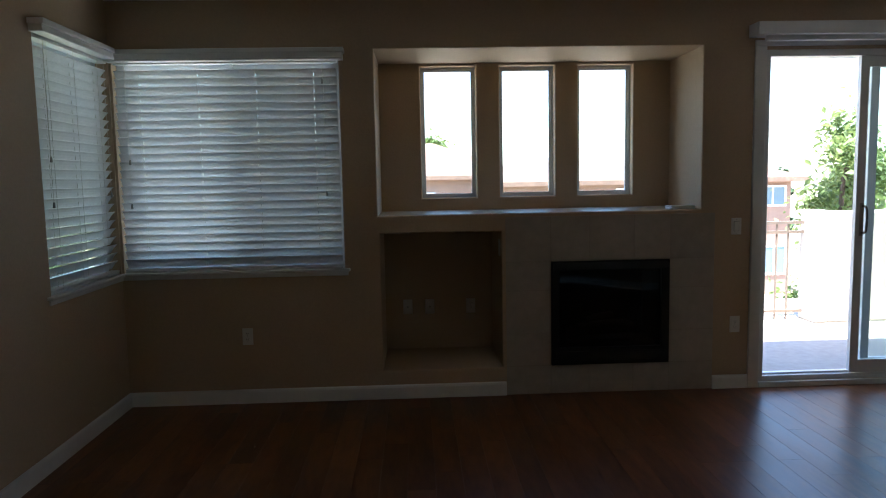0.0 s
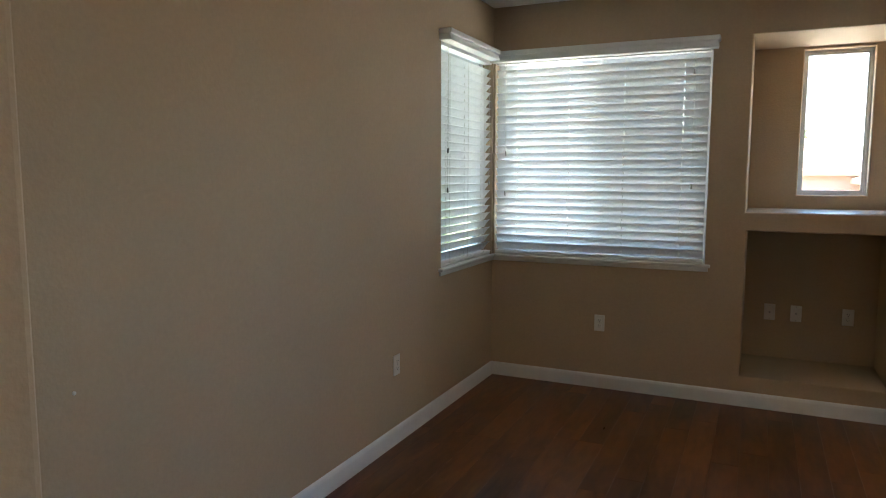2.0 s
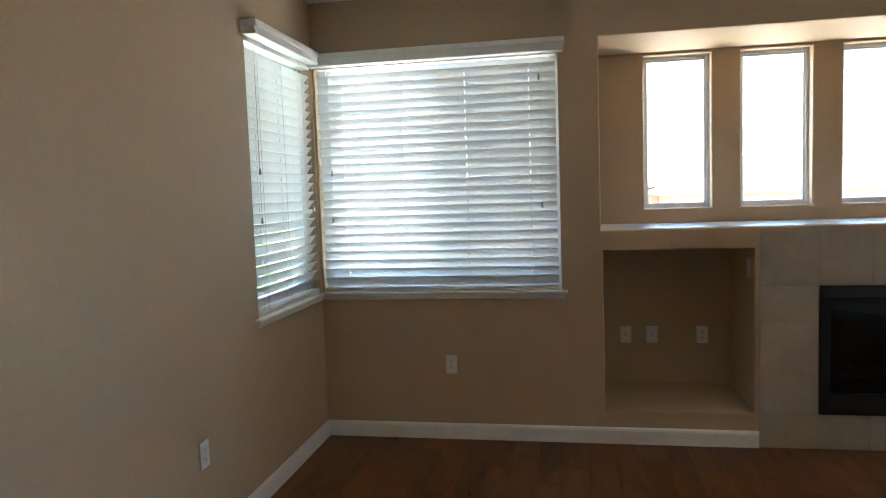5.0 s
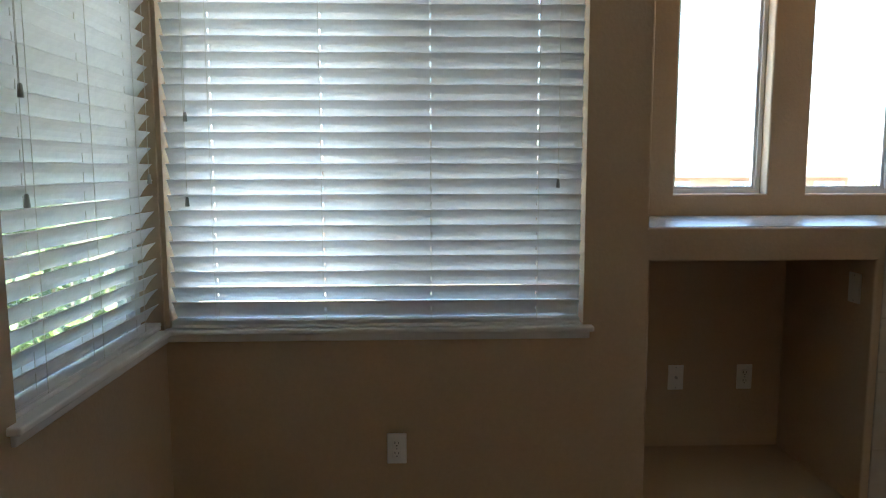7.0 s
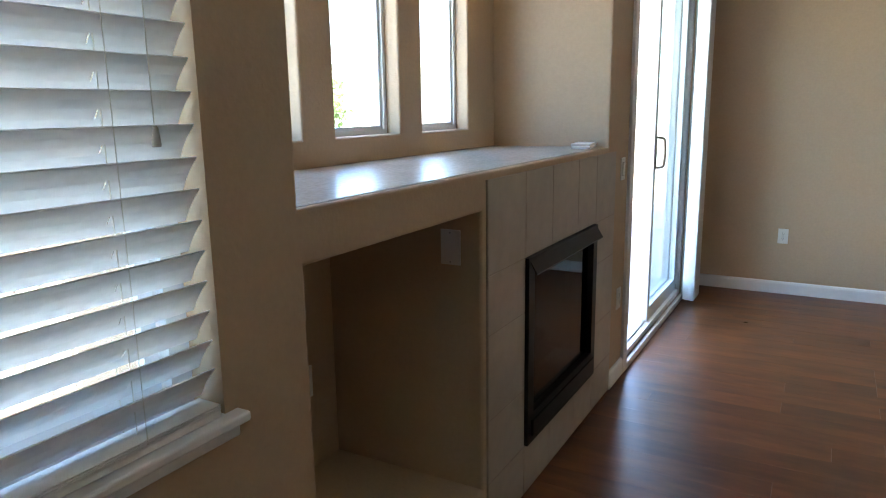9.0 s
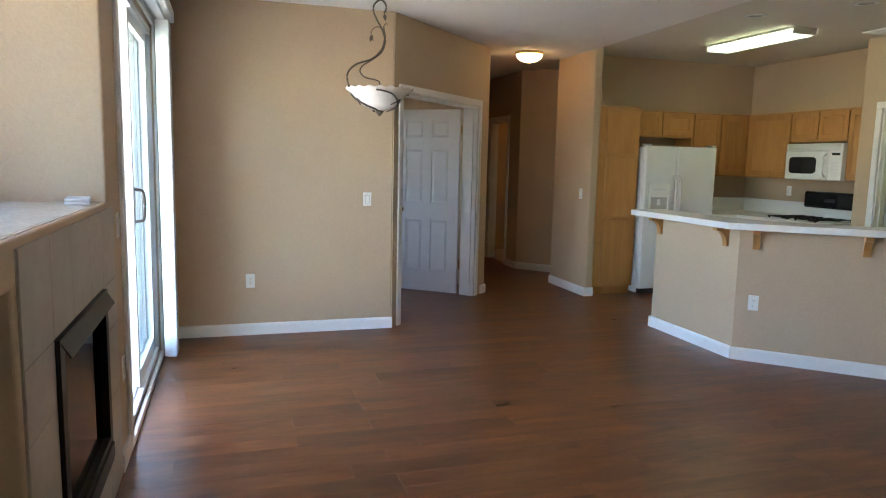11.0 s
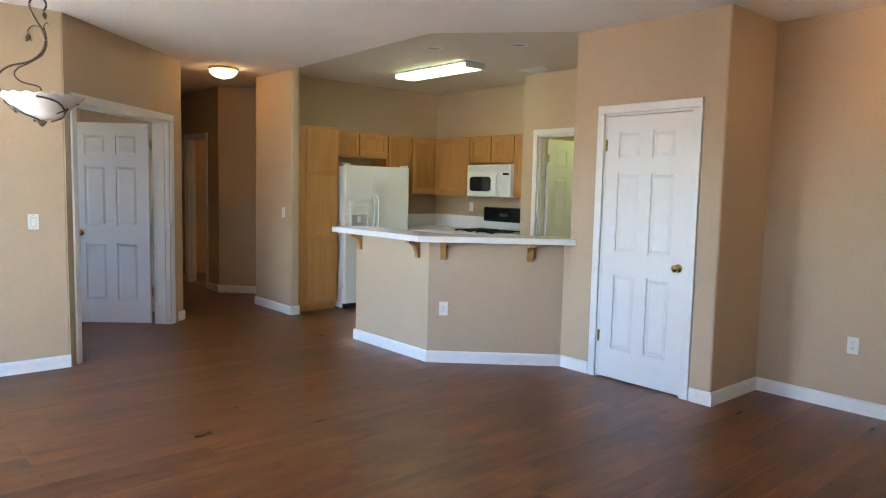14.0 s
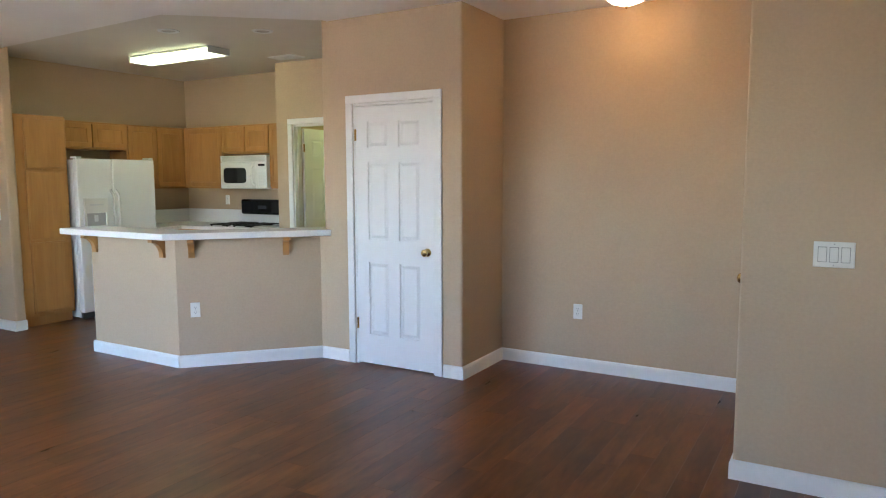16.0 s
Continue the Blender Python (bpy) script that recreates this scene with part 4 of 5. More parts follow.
flush_lamp("flush_lamp", 6.35, 1.20, WARMGLOW, "lit flush ceiling lamp in the hallway")
flush_lamp("flush_lamp", 0.20, -0.33, FOYERGLOW, "lit flush ceiling lamp over the entry")
flush_lamp("flush_lamp", 3.5, -2.4, LAUNDRYGLOW, "lit flush ceiling lamp in the laundry room")
flush_lamp("flush_lamp", 8.6, -0.4, BATHGLOW, "lit flush ceiling lamp in the bathroom")

kitchen_lamp = empty("fluorescent_lamp", pose(4.77, -0.52, HK))
tagged(kitchen_lamp, "lit fluorescent ceiling fixture with a wraparound diffuser", "lamp")
part("housing", box(-0.58, -0.135, -0.020, 0.58, 0.135, 0, 0.003), APPLIANCE, kitchen_lamp)
part("diffuser", box(-0.57, -0.125, -0.064, 0.57, 0.125, -0.0205, 0.018, 3), TUBEGLOW, kitchen_lamp, "glowing acrylic diffuser")
for s in (-1, 1):
    part("end_cap", box(min(s * 0.571, s * 0.59), -0.13, -0.067, max(s * 0.571, s * 0.59), 0.14, -0.001, 0.006), APPLIANCE, kitchen_lamp)
for x, y in ((3.97, 0.22), (3.29, -0.20)):
    can = empty("recessed_light", pose(x, y, HK))
    tagged(can, "round recessed downlight with a white trim ring", "lamp", "kitchen downlights")
    part("trim_ring", lathe([(0.06, -0.002), (0.062, -0.008), (0.085, -0.007), (0.092, -0.001)], 28), TRIM, can, "", True)
    part("lens", lathe([(0.001, -0.004), (0.058, -0.003), (0.0605, -0.0015)], 24), ALABASTER, can, "", True)
vent = empty("ceiling_vent", pose(4.0, -1.25, HK))
tagged(vent, "white metal ceiling air vent", "vent")
part("frame", cells([-0.17, -0.145, 0.145, 0.17], [-0.10, -0.075, 0.075, 0.10], [-0.010, -0.001], lambda x, y, z: abs(x) > 0.145 or abs(y) > 0.075), TRIM, vent)
for k in range(6):
    part("slat", merge(bmesh.new(), box(-0.144, -0.010, -0.001, 0.144, 0.010, 0.001), Matrix.Translation((0, -0.0625 + 0.025 * k, -0.008)) @ Matrix.Rotation(radians(35), 4, "X")), TRIM, vent)
sprinkler = empty("fire_sprinkler", pose(3.29, 2.88, H))
tagged(sprinkler, "small ceiling fire sprinkler head", "sprinkler")
part("escutcheon", lathe([(0.02, -0.012), (0.035, -0.006), (0.038, 0)], 18), TRIM, sprinkler, "", True)
part("head", lathe([(0.016, -0.042), (0.016, -0.038), (0.005, -0.036), (0.007, -0.012)], 12), STEEL, sprinkler, "", True)


# ---- kitchen ----
def panel_door(parent, u0, u1, v0, v1, m, t=0.02, flat=False):
    """A cabinet door with routed edges, u along x of m, face towards -y; framed with a flush field unless flat."""
    f = 0.055
    if flat:
        # a slab with a stepped lip round it
        d = part("door", merge(bmesh.new(), box(u0, -t + 0.007, v0, u1, 0, v1, 0.003, 2), m), MAPLE, parent)
        part("door_panel", merge(bmesh.new(), box(u0 + 0.014, -t, v0 + 0.014, u1 - 0.014, -t + 0.006, v1 - 0.014, 0.005, 2), m), MAPLE, d)
        return d
    d = part("door", merge(bmesh.new(), cells([u0, u0 + f, u1 - f, u1], [-t, -t + 0.006, 0], [v0, v0 + f, v1 - f, v1], lambda x, y, z: y > -t + 0.006 or not (u0 + f < x < u1 - f and v0 + f < z < v1 - f),
             lambda p: p.y < -t + 0.001, 0.004, 2), m), MAPLE, parent)
    part("door_panel", merge(bmesh.new(), box(u0 + f + 0.006, -0.0185, v0 + f + 0.006, u1 - f - 0.006, -0.0135, v1 - f - 0.006, 0.0035, 2), m), MAPLE, d)
    return d


def cabinet(name, x0, y0, z0, x1, y1, z1, facing, doors, label, toe=0.0, flat=False):
    """A cabinet box with framed doors; facing 'w' (to -x) or 'n' (to +y); doors as fractions (u0, u1) and heights."""
    top = empty(name)
    tagged(top, label, "cabinet")
    part("body", box(x0, y0, z0 + toe, x1, y1, z1, 0.002, 1), MAPLE, top)
    if toe:
        if facing == "w":
            part("toe_kick", box(x0 + 0.06, y0, z0, x1, y1, z0 + toe - 0.001), MAPLE, top)
        else:
            part("toe_kick", box(x0, y0, z0, x1, y1 - 0.06, z0 + toe - 0.001), MAPLE, top)
    if facing == "w":
        m, width = Matrix.Translation((x0 - 0.001, y1, 0)) @ Matrix.Rotation(radians(-90), 4, "Z"), y1 - y0
    else:
        m, width = Matrix.Translation((x1, y1 + 0.001, 0)) @ Matrix.Rotation(math.pi, 4, "Z"), x1 - x0
    for a, b, c, d in doors:
        panel_door(top, a * width + 0.006, b * width - 0.006, c + 0.006, d - 0.006, m, flat=flat)
    return top


TALL = [(0.16, 0.99, 0.13, 0.855), (0.16, 0.99, 0.865, 1.565), (0.16, 0.99, 1.575, 2.085)]
cabinet("pantry_cabinet", 5.86, 0.035, 0.0, KIT_E, 0.547, 2.11, "w", TALL, "tall honey maple pantry cabinet with three doors", 0.10, True)
cabinet("wall_cabinet", 6.08, -0.81, 1.80, KIT_E, 0.033, 2.10, "w", [(0, 0.5, 1.815, 2.085), (0.5, 1, 1.815, 2.085)], "honey maple wall cabinet above the refrigerator")
cabinet("wall_cabinet", 6.08, KIT_S, 1.36, KIT_E, -0.812, 2.10, "w", [(0.01, 0.36, 1.375, 2.085), (0.36, 0.70, 1.375, 2.085)], "honey maple wall cabinet in the kitchen corner")
cabinet("wall_cabinet", 5.37, KIT_S, 1.36, 6.058, -1.60, 2.10, "n", [(0.08, 1, 1.375, 2.085)], "honey maple wall cabinet beside the microwave")
cabinet("wall_cabinet", 4.61, KIT_S, 1.765, 5.368, -1.60, 2.10, "n", [(0, 0.5, 1.78, 2.085), (0.5, 1, 1.78, 2.085)], "honey maple wall cabinet above the microwave")
cabinet("wall_cabinet", 4.410, KIT_S, 1.36, 4.608, -1.60, 2.10, "n", [(0, 1, 1.375, 2.085)], "narrow honey maple wall cabinet")
cabinet("base_cabinet", 5.80, KIT_S, 0.0, KIT_E, -1.00, 0.88, "w", [(0, 0.5, 0.12, 0.86)], "honey maple base cabinet in the kitchen corner", 0.10)
cabinet("base_cabinet", 5.375, KIT_S, 0.0, 5.798, -1.31, 0.88, "n", [(0, 1, 0.12, 0.86)], "honey maple base cabinet beside the stove", 0.10)
cabinet("base_cabinet", 3.45, 0.03, 0.0, 4.44, 0.609, 0.88, "n", [], "honey maple sink cabinet behind the bar", 0.10)


DISPENSER = material("cream_plastic", (0.79, 0.78, 0.73), 0.4, stain=0.03)


def fridge():
    x0, x1, y0, y1, h = 5.75, 6.38, -0.92, 0.005, 1.69
    top = empty("refrigerator")
    tagged(top, "white side-by-side refrigerator with a water dispenser", "refrigerator")
    part("body", box(x0 + 0.07, y0, 0.02, x1, y1, h - 0.01, 0.006), APPLIANCE, top)
    mid = y1 - 0.40
    for a, b in ((mid + 0.004, y1), (y0, mid - 0.004)):
        d = part("door", box(x0, a, 0.075, x0 + 0.066, b, h, 0.012, 3), APPLIANCE, top)
        hy = mid + 0.03 if a > mid else mid - 0.03
        part("handle", tube(spline([(x0 + 0.002, hy, 0.62), (x0 - 0.045, hy, 0.66), (x0 - 0.058, hy, 0.95), (x0 - 0.054, hy, 1.27), (x0 + 0.002, hy, 1.36)], 6), 0.013, 8), APPLIANCE, d, "curved white handle", True)
        part("hinge_cover", box(x0 + 0.01, b - 0.07 if a > mid else a + 0.005, h + 0.001, x0 + 0.11, b - 0.005 if a > mid else a + 0.07, h + 0.022, 0.006), APPLIANCE, top)
    da, db = mid + 0.085, y1 - 0.055
    disp = part("dispenser", cells([x0 - 0.024, x0 - 0.001], [da, da + 0.018, db - 0.018, db], [0.97, 0.985, 1.120, 1.275], lambda x, y, z: not (da + 0.018 < y < db - 0.018 and 0.985 < z < 1.120)), DISPENSER, top, "cream dispenser surround")
    # no hole in the door: the grey back plate stands for the recess's shade
    part("recess", box(x0 - 0.003, da + 0.018, 0.985, x0 - 0.001, db - 0.018, 1.120), material("recess_shade_grey", (0.46, 0.45, 0.43), 0.4), disp, "dispenser recess back with its shade painted grey")
    part("control_strip", box(x0 - 0.026, da + 0.05, 1.20, x0 - 0.0241, db - 0.05, 1.215, 0.0005), material("control_grey", (0.68, 0.68, 0.67), 0.4), disp)
    part("lever", box(x0 - 0.014, (da + db) / 2 - 0.02, 1.03, x0 - 0.004, (da + db) / 2 + 0.02, 1.10, 0.003), APPLIANCE, disp, "white dispenser lever")
    part("toe_grille", box(x0 + 0.03, y0 + 0.01, 0.012, x0 + 0.069, y1 - 0.01, 0.07, 0.003), DARKSLOT, top)
    return top


fridge()


def microwave():
    x0, x1, y, z0, z1 = 4.615, 5.365, -1.54, 1.355, 1.745
    top = empty("microwave")
    tagged(top, "white over-the-range microwave oven with a dark window", "microwave")
    part("body", box(x0, KIT_S, z0, x1, y - 0.03, z1, 0.004), APPLIANCE, top)
    part("vent_grille", box(x0, y - 0.029, z1 - 0.075, x1, y - 0.006, z1, 0.005), APPLIANCE, top)
    for k in range(5):
        part("vent_slot", box(x0 + 0.03, y - 0.0065, z1 - 0.064 + 0.012 * k, x1 - 0.03, y - 0.0052, z1 - 0.060 + 0.012 * k), material("vent_shadow", (0.30, 0.30, 0.29), 0.6) if k == 0 else bpy.data.materials["vent_shadow"], top)
    d = part("door", box(x0 + 0.17, y - 0.029, z0 + 0.004, x1, y, z1 - 0.078, 0.010, 3), APPLIANCE, top)
    outline = []
    for k in range(28):
        a = 2 * math.pi * k / 28
        c, s = math.cos(a), math.sin(a)
        outline.append((5.125 + 0.185 * math.copysign(abs(c) ** 0.28, c), 1.512 + 0.090 * math.copysign(abs(s) ** 0.36, s)))
    bm = bmesh.new()
    f = [bm.verts.new((a, y + 0.0015, b)) for a, b in outline]
    g = [bm.verts.new((a, y - 0.002, b)) for a, b in outline]
    bm.faces.new(f)
    for k in range(28):
        bm.faces.new((f[k], f[(k + 1) % 28], g[(k + 1) % 28], g[k]))
    bmesh.ops.recalc_face_normals(bm, faces=bm.faces[:])
    part("window", bm, BLACKGLASS, d, "black rounded door window")
    part("handle", tube(spline([(x0 + 0.205, y - 0.003, z0 + 0.04), (x0 + 0.205, y + 0.032, z0 + 0.07), (x0 + 0.205, y + 0.036, z0 + 0.16), (x0 + 0.205, y + 0.032, z0 + 0.25), (x0 + 0.205, y - 0.003, z0 + 0.28)], 6), 0.010, 8), APPLIANCE, d, "curved white handle", True)
    c = part("control_panel", box(x0, y - 0.029, z0 + 0.004, x0 + 0.168, y - 0.002, z1 - 0.078, 0.006), APPLIANCE, top)
    part("display", box(x0 + 0.03, y - 0.0025, z1 - 0.125, x0 + 0.13, y - 0.0008, z1 - 0.10), BLACKGLASS, c)
    for r in range(5):
        for q in range(3):
            part("button", box(x0 + 0.035 + 0.034 * q, y - 0.0025, z0 + 0.04 + 0.034 * r, x0 + 0.059 + 0.034 * q, y - 0.0010, z0 + 0.062 + 0.034 * r), bpy.data.materials["control_grey"], c)
    return top


microwave()


def stove():
    x0, x1, y0, y1 = 4.615, 5.370, KIT_S + 0.005, -1.27
    top = empty("gas_range")
    tagged(top, "white gas range with black grates and a black backguard", "stove")
    part("body", box(x0, y0, 0.03, x1, y1, 0.905, 0.006), APPLIANCE, top)
    part("cooktop", box(x0 - 0.002, y0, 0.906, x1 + 0.002, y1 + 0.01, 0.925, 0.006), APPLIANCE, top)
    part("backguard_base", box(x0, y0, 0.926, x1, y0 + 0.06, 1.04, 0.004), APPLIANCE, top)
    bm = box(x0 + 0.005, y0 + 0.004, 1.041, x1 - 0.005, y0 + 0.075, 1.225, 0.025, 4)
    g = part("backguard", bm, BLACKGLASS, top, "glossy black backguard")
    part("clock", box(4.93, y0 + 0.0755, 1.11, 5.07, y0 + 0.0765, 1.15), material("clock_grey", (0.04, 0.045, 0.05), 0.3), g)
    for k in range(5):
        part("knob", merge(bmesh.new(), lathe([(0.022, 0), (0.020, 0.022), (0.016, 0.026)], 14), Matrix.Translation((x0 + 0.10 + 0.14 * k, y1, 0.85)) @ Matrix.Rotation(radians(-90), 4, "X")), BLACKGLASS, top)
    part("oven_door", box(x0 + 0.02, y1 + 0.001, 0.20, x1 - 0.02, y1 + 0.03, 0.80, 0.008), APPLIANCE, top)
    for cx in (x0 + 0.19, x1 - 0.19):
        gr = bmesh.new()
        for dx in (-0.13, 0, 0.13):
            box(cx + dx - 0.006, y0 + 0.10, 0.942, cx + dx + 0.006, y1 - 0.04, 0.952, bm=gr)
        for fy in (0.10, 0.24, 0.42, 0.58):
            box(cx - 0.136, y0 + fy, 0.940, cx + 0.136, y0 + fy + 0.012, 0.950, bm=gr)
        for dx in (-0.13, 0.13):
            for fy in (0.11, 0.585):
                box(cx + dx - 0.007, y0 + fy - 0.007, 0.926, cx + dx + 0.007, y0 + fy + 0.007, 0.943, bm=gr)
        part("grate", gr, IRON, top, "black cast iron grate")
        for fy in (0.18, 0.48):
            part("burner", lathe([(0.05, 0.926), (0.052, 0.936), (0.035, 0.944), (0.002, 0.946)], 18, (cx, y0 + fy, 0)), IRON, top, "", True)
    return top


stove()

ct = link("kitchen_counter", prism([(5.376, KIT_S), (KIT_E, KIT_S), (KIT_E, -0.98), (5.765, -0.98), (5.765, -1.275), (5.376, -1.275)], 0.881, 0.921, 0.006, 2), COUNTER)
tagged(ct, "white laminate kitchen counter in the corner", "counter")
bs = link("backsplash", prism([(5.376, KIT_S), (KIT_E, KIT_S), (KIT_E, -0.98), (KIT_E - 0.02, -0.98), (KIT_E - 0.02, KIT_S + 0.02), (5.376, KIT_S + 0.02)], 0.922, 1.09, 0.003, 1), COUNTER)
tagged(bs, "white laminate backsplash strip", "backsplash")
sc = link("sink_counter", prism([(2.60, -0.27), (3.45, -0.01), (4.46, -0.01), (4.46, 0.608), (3.42, 0.608), (2.62, -0.22)], 0.881, 0.921, 0.004, 2), COUNTER)
tagged(sc, "white laminate sink counter behind the bar", "counter")
sink = empty("kitchen_sink")
tagged(sink, "white double-bowl kitchen sink set in the counter", "sink")
part("rim", cells([3.55, 3.59, 3.93, 3.97, 4.31, 4.35], [0.08, 0.12, 0.46, 0.50], [0.922, 0.934], lambda x, y, z: not (0.12 < y < 0.46 and (3.59 < x < 3.93 or 3.97 < x < 4.31)), lambda p: p.z > 0.933, 0.004, 2), APPLIANCE, sink)
# flat black plates paint the shade of the hollow bowls
for a in (3.59, 3.97):
    part("bowl", box(a, 0.12, 0.9215, a + 0.34, 0.46, 0.924), BLACKGLASS, sink, "flat black plate painting the shade inside the bowl")
bar = link("bar_counter", prism([(4.64, 0.875), (3.325, 0.875), (2.475, -0.072), (2.553, -0.072), (2.553, -0.33), (2.70, -0.33), (3.47, 0.50), (4.64, 0.50)], 1.016, 1.066, 0.005, 2), COUNTER)
tagged(bar, "white laminate breakfast bar top with a clipped corner", "counter")


def bracket(m):
    """A curved wooden corbel against y = 0 of m, reaching towards -y under the bar top."""
    pts = [(0, 0), (-0.12, 0), (-0.12, -0.025)]
    for k in range(7):
        a = radians(90 * k / 6)
        pts.append((-0.12 + 0.098 * math.sin(a), -0.135 + 0.11 * math.cos(a)))
    pts += [(-0.022, -0.15), (0, -0.15)]
    bm = bmesh.new()
    s = [[bm.verts.new((x, y, z)) for y, z in pts] for x in (-0.024, 0.024)]
    n = len(pts)
    for k in range(n):
        bm.faces.new((s[0][k], s[0][(k + 1) % n], s[1][(k + 1) % n], s[1][k]))
    bm.faces.new(s[0][::-1])
    bm.faces.new(s[1])
    bmesh.ops.recalc_face_normals(bm, faces=bm.faces[:])
    o = link("shelf_bracket", bm, MAPLE)
    o.matrix_basis = m
    return tagged(o, "curved honey maple bracket under the bar top", "bracket", "bar brackets")


for px, py, yaw in ((4.36, 0.731, 180), (3.50, 0.731, 180), (3.28, 0.644, 226.75), (2.79, 0.123, 226.75)):
    bracket(pose(px, py, 1.0155, 0, 0, yaw))
shelf = link("bathroom_cabinet", box(9.0, -1.199, 0, 9.6, -0.72, 0.86, 0.006), APPLIANCE)
tagged(shelf, "white bathroom cabinet seen through the doorway", "cabinet")

# ---- outdoors ----
structure(link("ground", box(-150, 8.7, -4.6, 150, 300, -4.4), DIRT), "dry ground falling away below the house", "ground")
structure(link("patio", box(-7, 5.0, -0.5, 10, 8.6, -0.06), CONCRETE), "pale concrete patio", "patio")
structure(link("garden_bed", box(-7, -4, -0.5, W - T, 5.0, -0.06), DIRT), "planting bed beside the house", "ground")
pw = empty("patio_wall")
tagged(pw, "white stucco patio wall with a cap", "garden wall")
part("wall", box(4.62, 7.19, -0.06, 9.9, 7.45, 1.10, 0.02), STUCCO, pw)
part("pillar", box(4.47, 7.16, -0.06, 4.618, 7.48, 1.12, 0.02), STUCCO, pw)


def railing(x0, x1, y, z0, z1):
    top = empty("railing")
    tagged(top, "thin painted iron patio railing", "railing")
    for z in (z0 + 0.08, z1 - 0.13, z1 - 0.03):
        part("rail", box(x0, y - 0.018, z, x1, y + 0.018, z + 0.03), RAILPAINT, top)
    bm = box(-0.008, -0.008, z0, 0.008, 0.008, z1 - 0.03)
    first = part("picket", bm, RAILPAINT, top)
    n = int((x1 - x0) / 0.125)
    first.location = (x0 + 0.05, y, 0)
    for k in range(1, n):
        o = new("picket", first.data)
        o.parent = top
        o.location = (x0 + 0.05 + 0.125 * k, y, 0)


railing(-7, 4.46, 7.40, -0.06, 1.0)


def house(x, y, w, d, base, eave, rise, wins, label):
    top = empty("neighbour_house", pose(x, y, 0))
    tagged(top, label, "house")
    part("wall", box(0, 0, base, w, d, eave), PINKSTUCCO, top)
    bm = bmesh.new()
    o = 0.6
    b = [bm.verts.new(p) for p in ((-o, -o, eave - 0.02), (w + o, -o, eave - 0.02), (w + o, d + o, eave - 0.02), (-o, d + o, eave - 0.02))]
    b2 = [bm.verts.new((v.co.x, v.co.y, eave + 0.2)) for v in b]
    r = [bm.verts.new(p) for p in ((d / 2, d / 2, eave + rise), (w - d / 2, d / 2, eave + rise))]
    bm.faces.new(b[::-1])
    for k in range(4):
        bm.faces.new((b[k], b[(k + 1) % 4], b2[(k + 1) % 4], b2[k]))
    bm.faces.new((b2[0], b2[1], r[1], r[0]))
    bm.faces.new((b2[2], b2[3], r[0], r[1]))
    bm.faces.new((b2[1], b2[2], r[1]))
    bm.faces.new((b2[3], b2[0], r[0]))
    part("roof", bm, ROOFTILE, top, "low clay tile roof")
    for u, z0, ww, hh in wins:
        wdw = part("window", cells([u, u + 0.09, u + ww / 2 - 0.04, u + ww / 2 + 0.04, u + ww - 0.09, u + ww], [-0.06, 0.02], [z0, z0 + 0.09, z0 + hh - 0.09, z0 + hh],
                   lambda a, q, c: not ((u + 0.09 < a < u + ww / 2 - 0.04 or u + ww / 2 + 0.04 < a < u + ww - 0.09) and z0 + 0.09 < c < z0 + hh - 0.09)), TRIM, top)
        part("pane", box(u + 0.09, -0.03, z0 + 0.09, u + ww - 0.09, -0.012, z0 + hh - 0.09), bpy.data.materials["sky_pane"], wdw)
    return top


material("sky_pane", (0.16, 0.24, 0.30), 0.1)
house(4.6, 33.0, 14, 9, -4.4, 1.12, 1.9, ((2.2, -0.1, 1.35, 1.02), (5.4, -0.1, 1.35, 1.02), (8.6, -0.1, 1.35, 1.02), (12.42, -0.1, 1.35, 1.02), (5.0, -3.46, 1.4, 1.46), (9.2, -3.46, 1.4, 1.46), (12.6, -3.46, 1.25, 1.46)), "pink stucco two-storey neighbour house with a tile roof")
house(-9.0, 38.0, 15, 9, -4.4, 1.5, 2.2, ((3, -0.4, 1.5, 1.2), (9, -0.4, 1.5, 1.2)), "pink stucco neighbour house beyond the railing")
house(9.5, 52.0, 16, 10, -4.4, 1.2, 2.4, ((3, -0.4, 1.5, 1.2),), "distant stucco house with a tile roof")


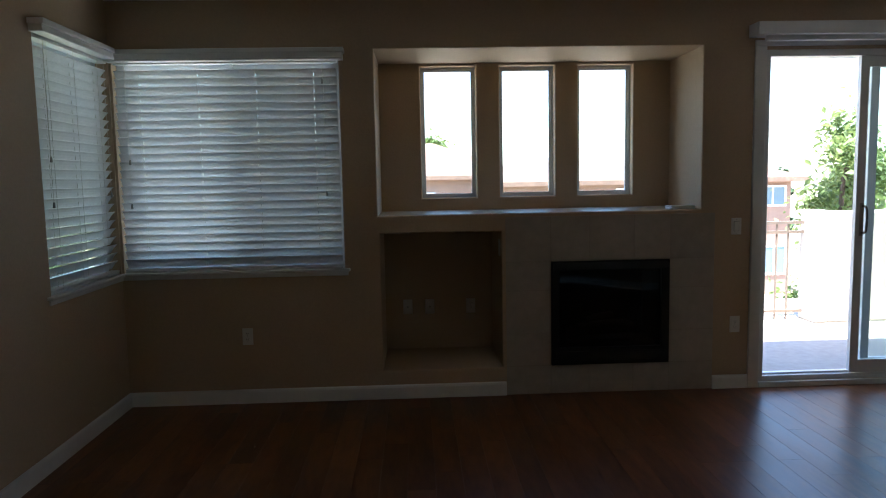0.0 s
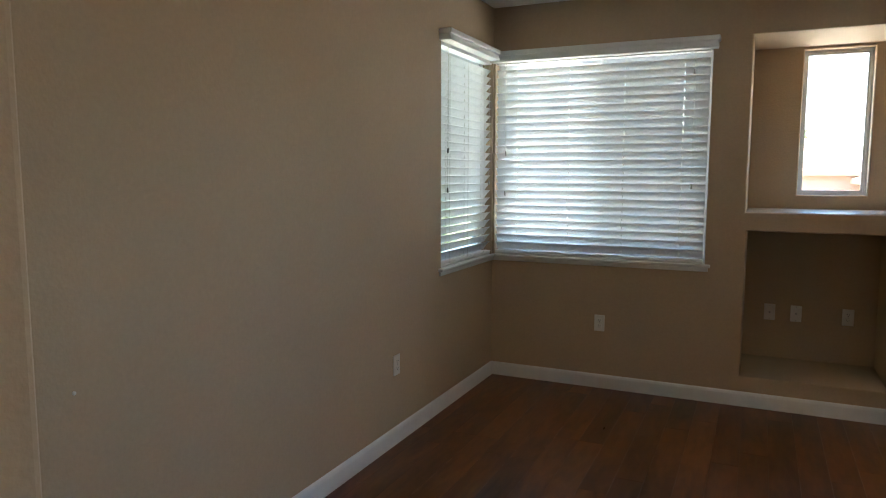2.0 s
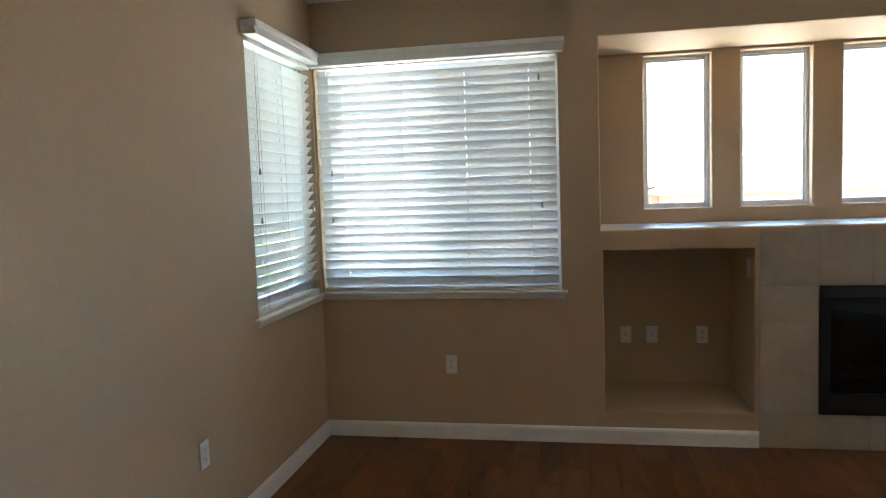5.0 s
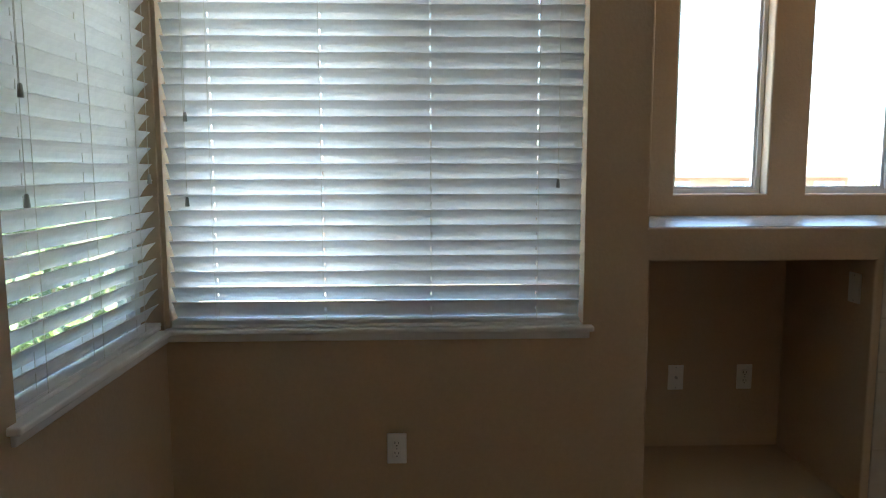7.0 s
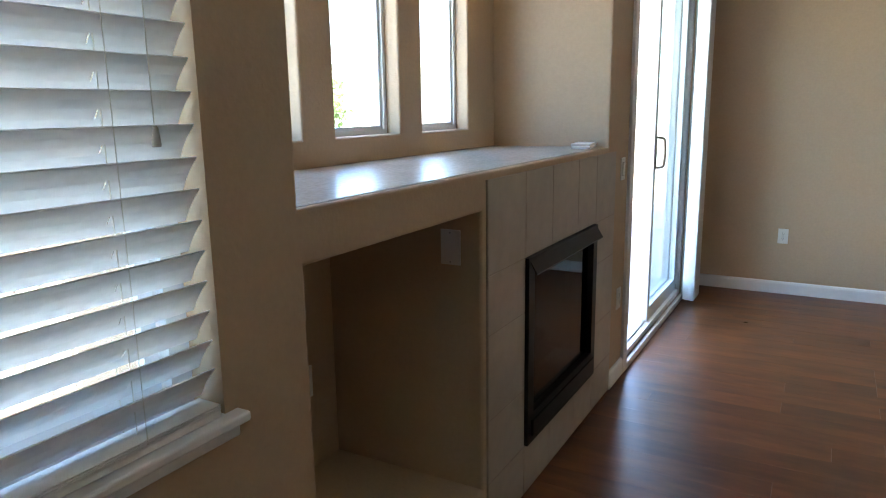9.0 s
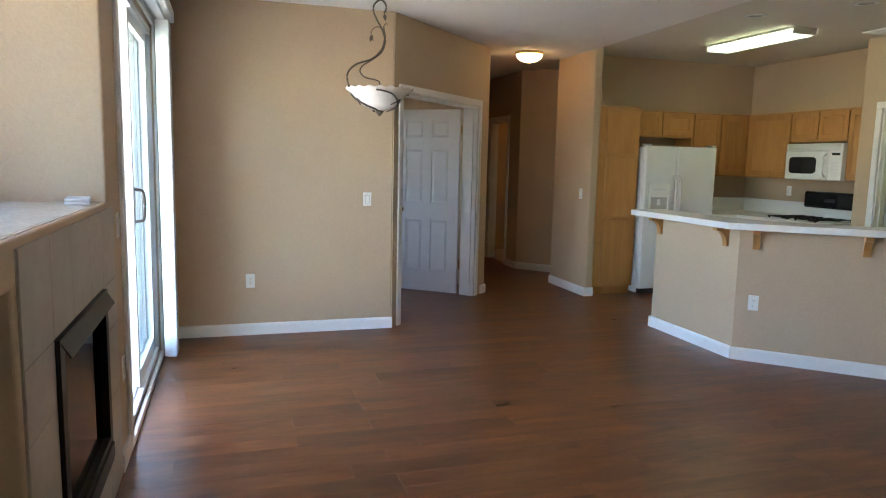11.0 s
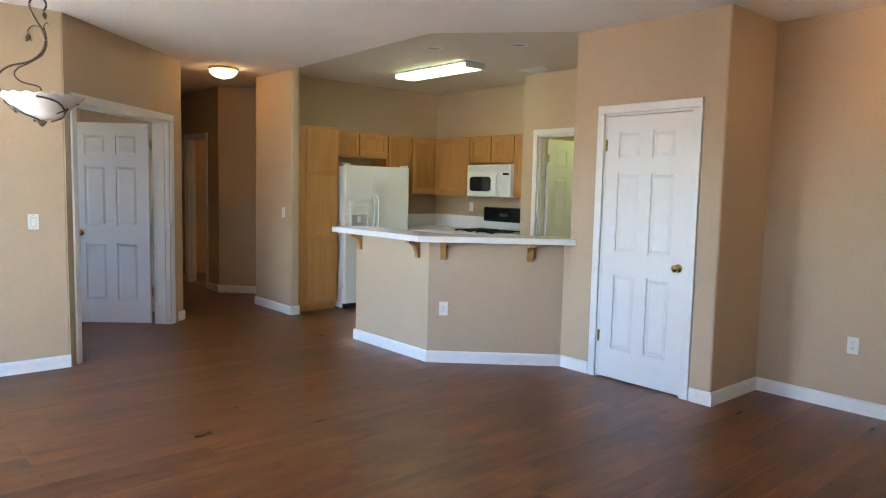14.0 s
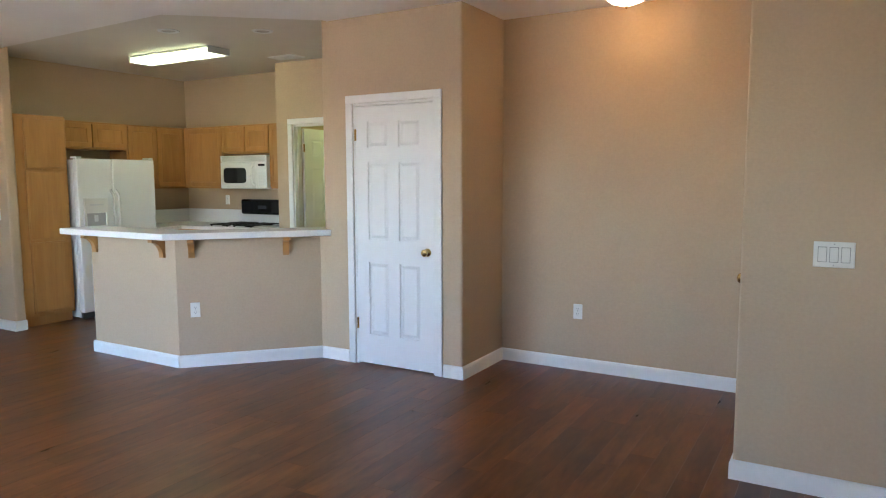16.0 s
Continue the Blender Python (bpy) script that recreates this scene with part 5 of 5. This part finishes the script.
def tree(x, y, base, height, radius, seed, label, leaves=2600, size=0.10, mat=None, low=0.35, east=1000.0):
    rng = random.Random(seed)
    top = empty("tree", pose(x, y, base))
    tagged(top, label, "tree")
    bm = tube(spline([(0, 0, 0), (0.06, 0.03, height * 0.25), (-0.05, 0.05, height * 0.5), (0.02, 0, height * 0.85)], 4), radius * 0.07 + 0.03, 8, 0.3)
    limbs = []
    for k in range(9):
        a, z = k * 2.4 + rng.uniform(-0.4, 0.4), height * (low + 0.55 * k / 9)
        r = radius * rng.uniform(0.55, 0.95) * (1.0 - 0.45 * k / 9)
        r = min(r, (east - x) / max(math.cos(a), 0.05)) if math.cos(a) > 0 else r
        tip = Vector((r * math.cos(a), r * math.sin(a), z + height * rng.uniform(0.06, 0.2)))
        merge(bm, tube([(0, 0, z), (tip.x * 0.5, tip.y * 0.5, z + (tip.z - z) * 0.6), tip], 0.03 + radius * 0.012, 6, 0.3))
        limbs.append(tip)
    limbs.append(Vector((0, 0, height * 0.95)))
    part("trunk", bm, BARK, top)
    vs, fs = [], []
    for k in range(leaves):
        c = limbs[rng.randrange(len(limbs))]
        p = Vector((rng.gauss(c.x, radius * 0.24), rng.gauss(c.y, radius * 0.24), rng.gauss(c.z, radius * 0.22)))
        if x + p.x > east:
            p.x = east - x - rng.uniform(0, 0.4)
        q = Euler((rng.uniform(-1, 1), rng.uniform(-1, 1), rng.uniform(0, 6.3))).to_matrix()
        s = size * rng.uniform(0.6, 1.4)
        i = len(vs)
        vs += [p + q @ Vector(v) for v in ((-s, 0, 0), (0, -s * 0.5, s * 0.12), (s, 0, 0), (0, s * 0.5, s * 0.12))]
        fs.append((i, i + 1, i + 2, i + 3))
    me = bpy.data.meshes.new("crown")
    me.from_pydata([tuple(v) for v in vs], [], fs)
    me.materials.append(mat or LEAF)
    o = new("crown", me)
    o.parent = top
    tagged(o, kind="stuff")
    return top


tree(7.15, 11.0, -4.4, 6.9, 0.80, 1, "leafy green tree beyond the patio wall", 4200, 0.065)
tree(23.6, 36.0, -4.4, 6.4, 1.7, 2, "pale green tree among the far houses", 4200, 0.17)
tree(23.5, 43.0, -4.4, 5.7, 0.6, 3, "dark conifer behind the neighbour house", 2400, 0.2, DARKLEAF)
tree(1.6, 49.0, -4.4, 8.7, 1.6, 5, "distant round green tree", 5000, 0.17)
tree(-3.2, 4.0, -0.06, 3.0, 1.2, 7, "bright green shrub outside the narrow window", 9000, 0.075, low=0.12, east=-1.95)
tree(-3.9, 7.7, -0.06, 1.3, 0.8, 8, "bright green shrub at the house corner", 4000, 0.075, low=0.12, east=-1.95)
tree(-2.9, 2.7, -0.06, 2.6, 0.9, 9, "bright green shrub beside the wall", 9000, 0.075, low=0.12, east=-1.95)

# ---- tiles ----
tiles = [(a, b, 0.940, 1.247) for a, b in ((0.953, 1.260), (1.264, 1.53), (1.534, 1.84), (1.844, 2.095), (2.099, 2.407))]
tiles += [(a, b, c, d) for a, b in ((0.953, 1.260), (2.097, 2.407)) for c, d in ((0.737, 0.936), (0.437, 0.733), (0.207, 0.433))]
tiles += [(a, b, 0.004, 0.203) for a, b in ((0.953, 1.260), (1.264, 1.53), (1.534, 1.84), (1.844, 2.095), (2.099, 2.407))]
for a, b, c, d in tiles:
    part("tile", box(a, N - 0.0090, c, b, N - 0.0065, d, 0.001, 1), TILE, surround)

# ---- floor planks ----
floor = structure(link("floor", box(-2.2, -3.6, -0.06, 10.0, 5.08, -0.0065), UNDERLAY), "red-brown laminate plank floor", "floor")
PW, PL = 0.14, 1.22
rng = random.Random(11)
piece = {}


def plank_mesh(length):
    key = round(length, 3)
    if key not in piece:
        bm = box(0.0002, 0.0002, -0.006, PW - 0.0002, key - 0.0002, 0.0, 0.0006, 1)
        me = bpy.data.meshes.new("plank")
        bm.to_mesh(me)
        bm.free()
        me.materials.append(LAMINATE)
        piece[key] = me
    return piece[key]


def indoors(x, y0, y1):
    """The stretch of floor inside the rooms for a plank column at x."""
    if x < PIER_X - 0.12:
        return PIER_Y - 0.05, 5.0
    if x < CLOSET_X0 + 0.05:
        return S - 0.02, 5.0
    if x < CLOSET_X1 - 0.2:
        return CLOSET_Y - 0.10, 5.0
    if x < 6.5:
        return -2.4, 5.0
    return 0.0, 5.0


x = W - 0.05
count = 0
while x < 6.6:
    lo, hi = indoors(x + PW / 2, 0, 0)
    y = lo - rng.choice((0, 0.2, 0.4, 0.6, 0.8, 1.0))
    while y < hi:
        a, b = max(y, lo), min(y + PL, hi)
        if b - a > 0.04:
            o = new("plank", plank_mesh(b - a))
            o.location = (x, a, 0)
            o.parent = floor
            count += 1
        y += PL
    x += PW
rest = bmesh.new()
while x < 9.8:
    y = -0.1 - rng.uniform(0, 1)
    while y < 5.0:
        box(x + 0.0002, y + 0.0002, -0.006, x + PW - 0.0002, y + PL - 0.0002, 0.0, 0.0006, 1, bm=rest)
        y += PL
    x += PW
tagged(part("hall_planks", rest, LAMINATE, floor), kind="stuff")
bath = structure(link("bathroom_floor", box(7.6, -1.2, 0.001, 9.8, 0.6, 0.006), TILE), "beige tiled bathroom floor", "floor")
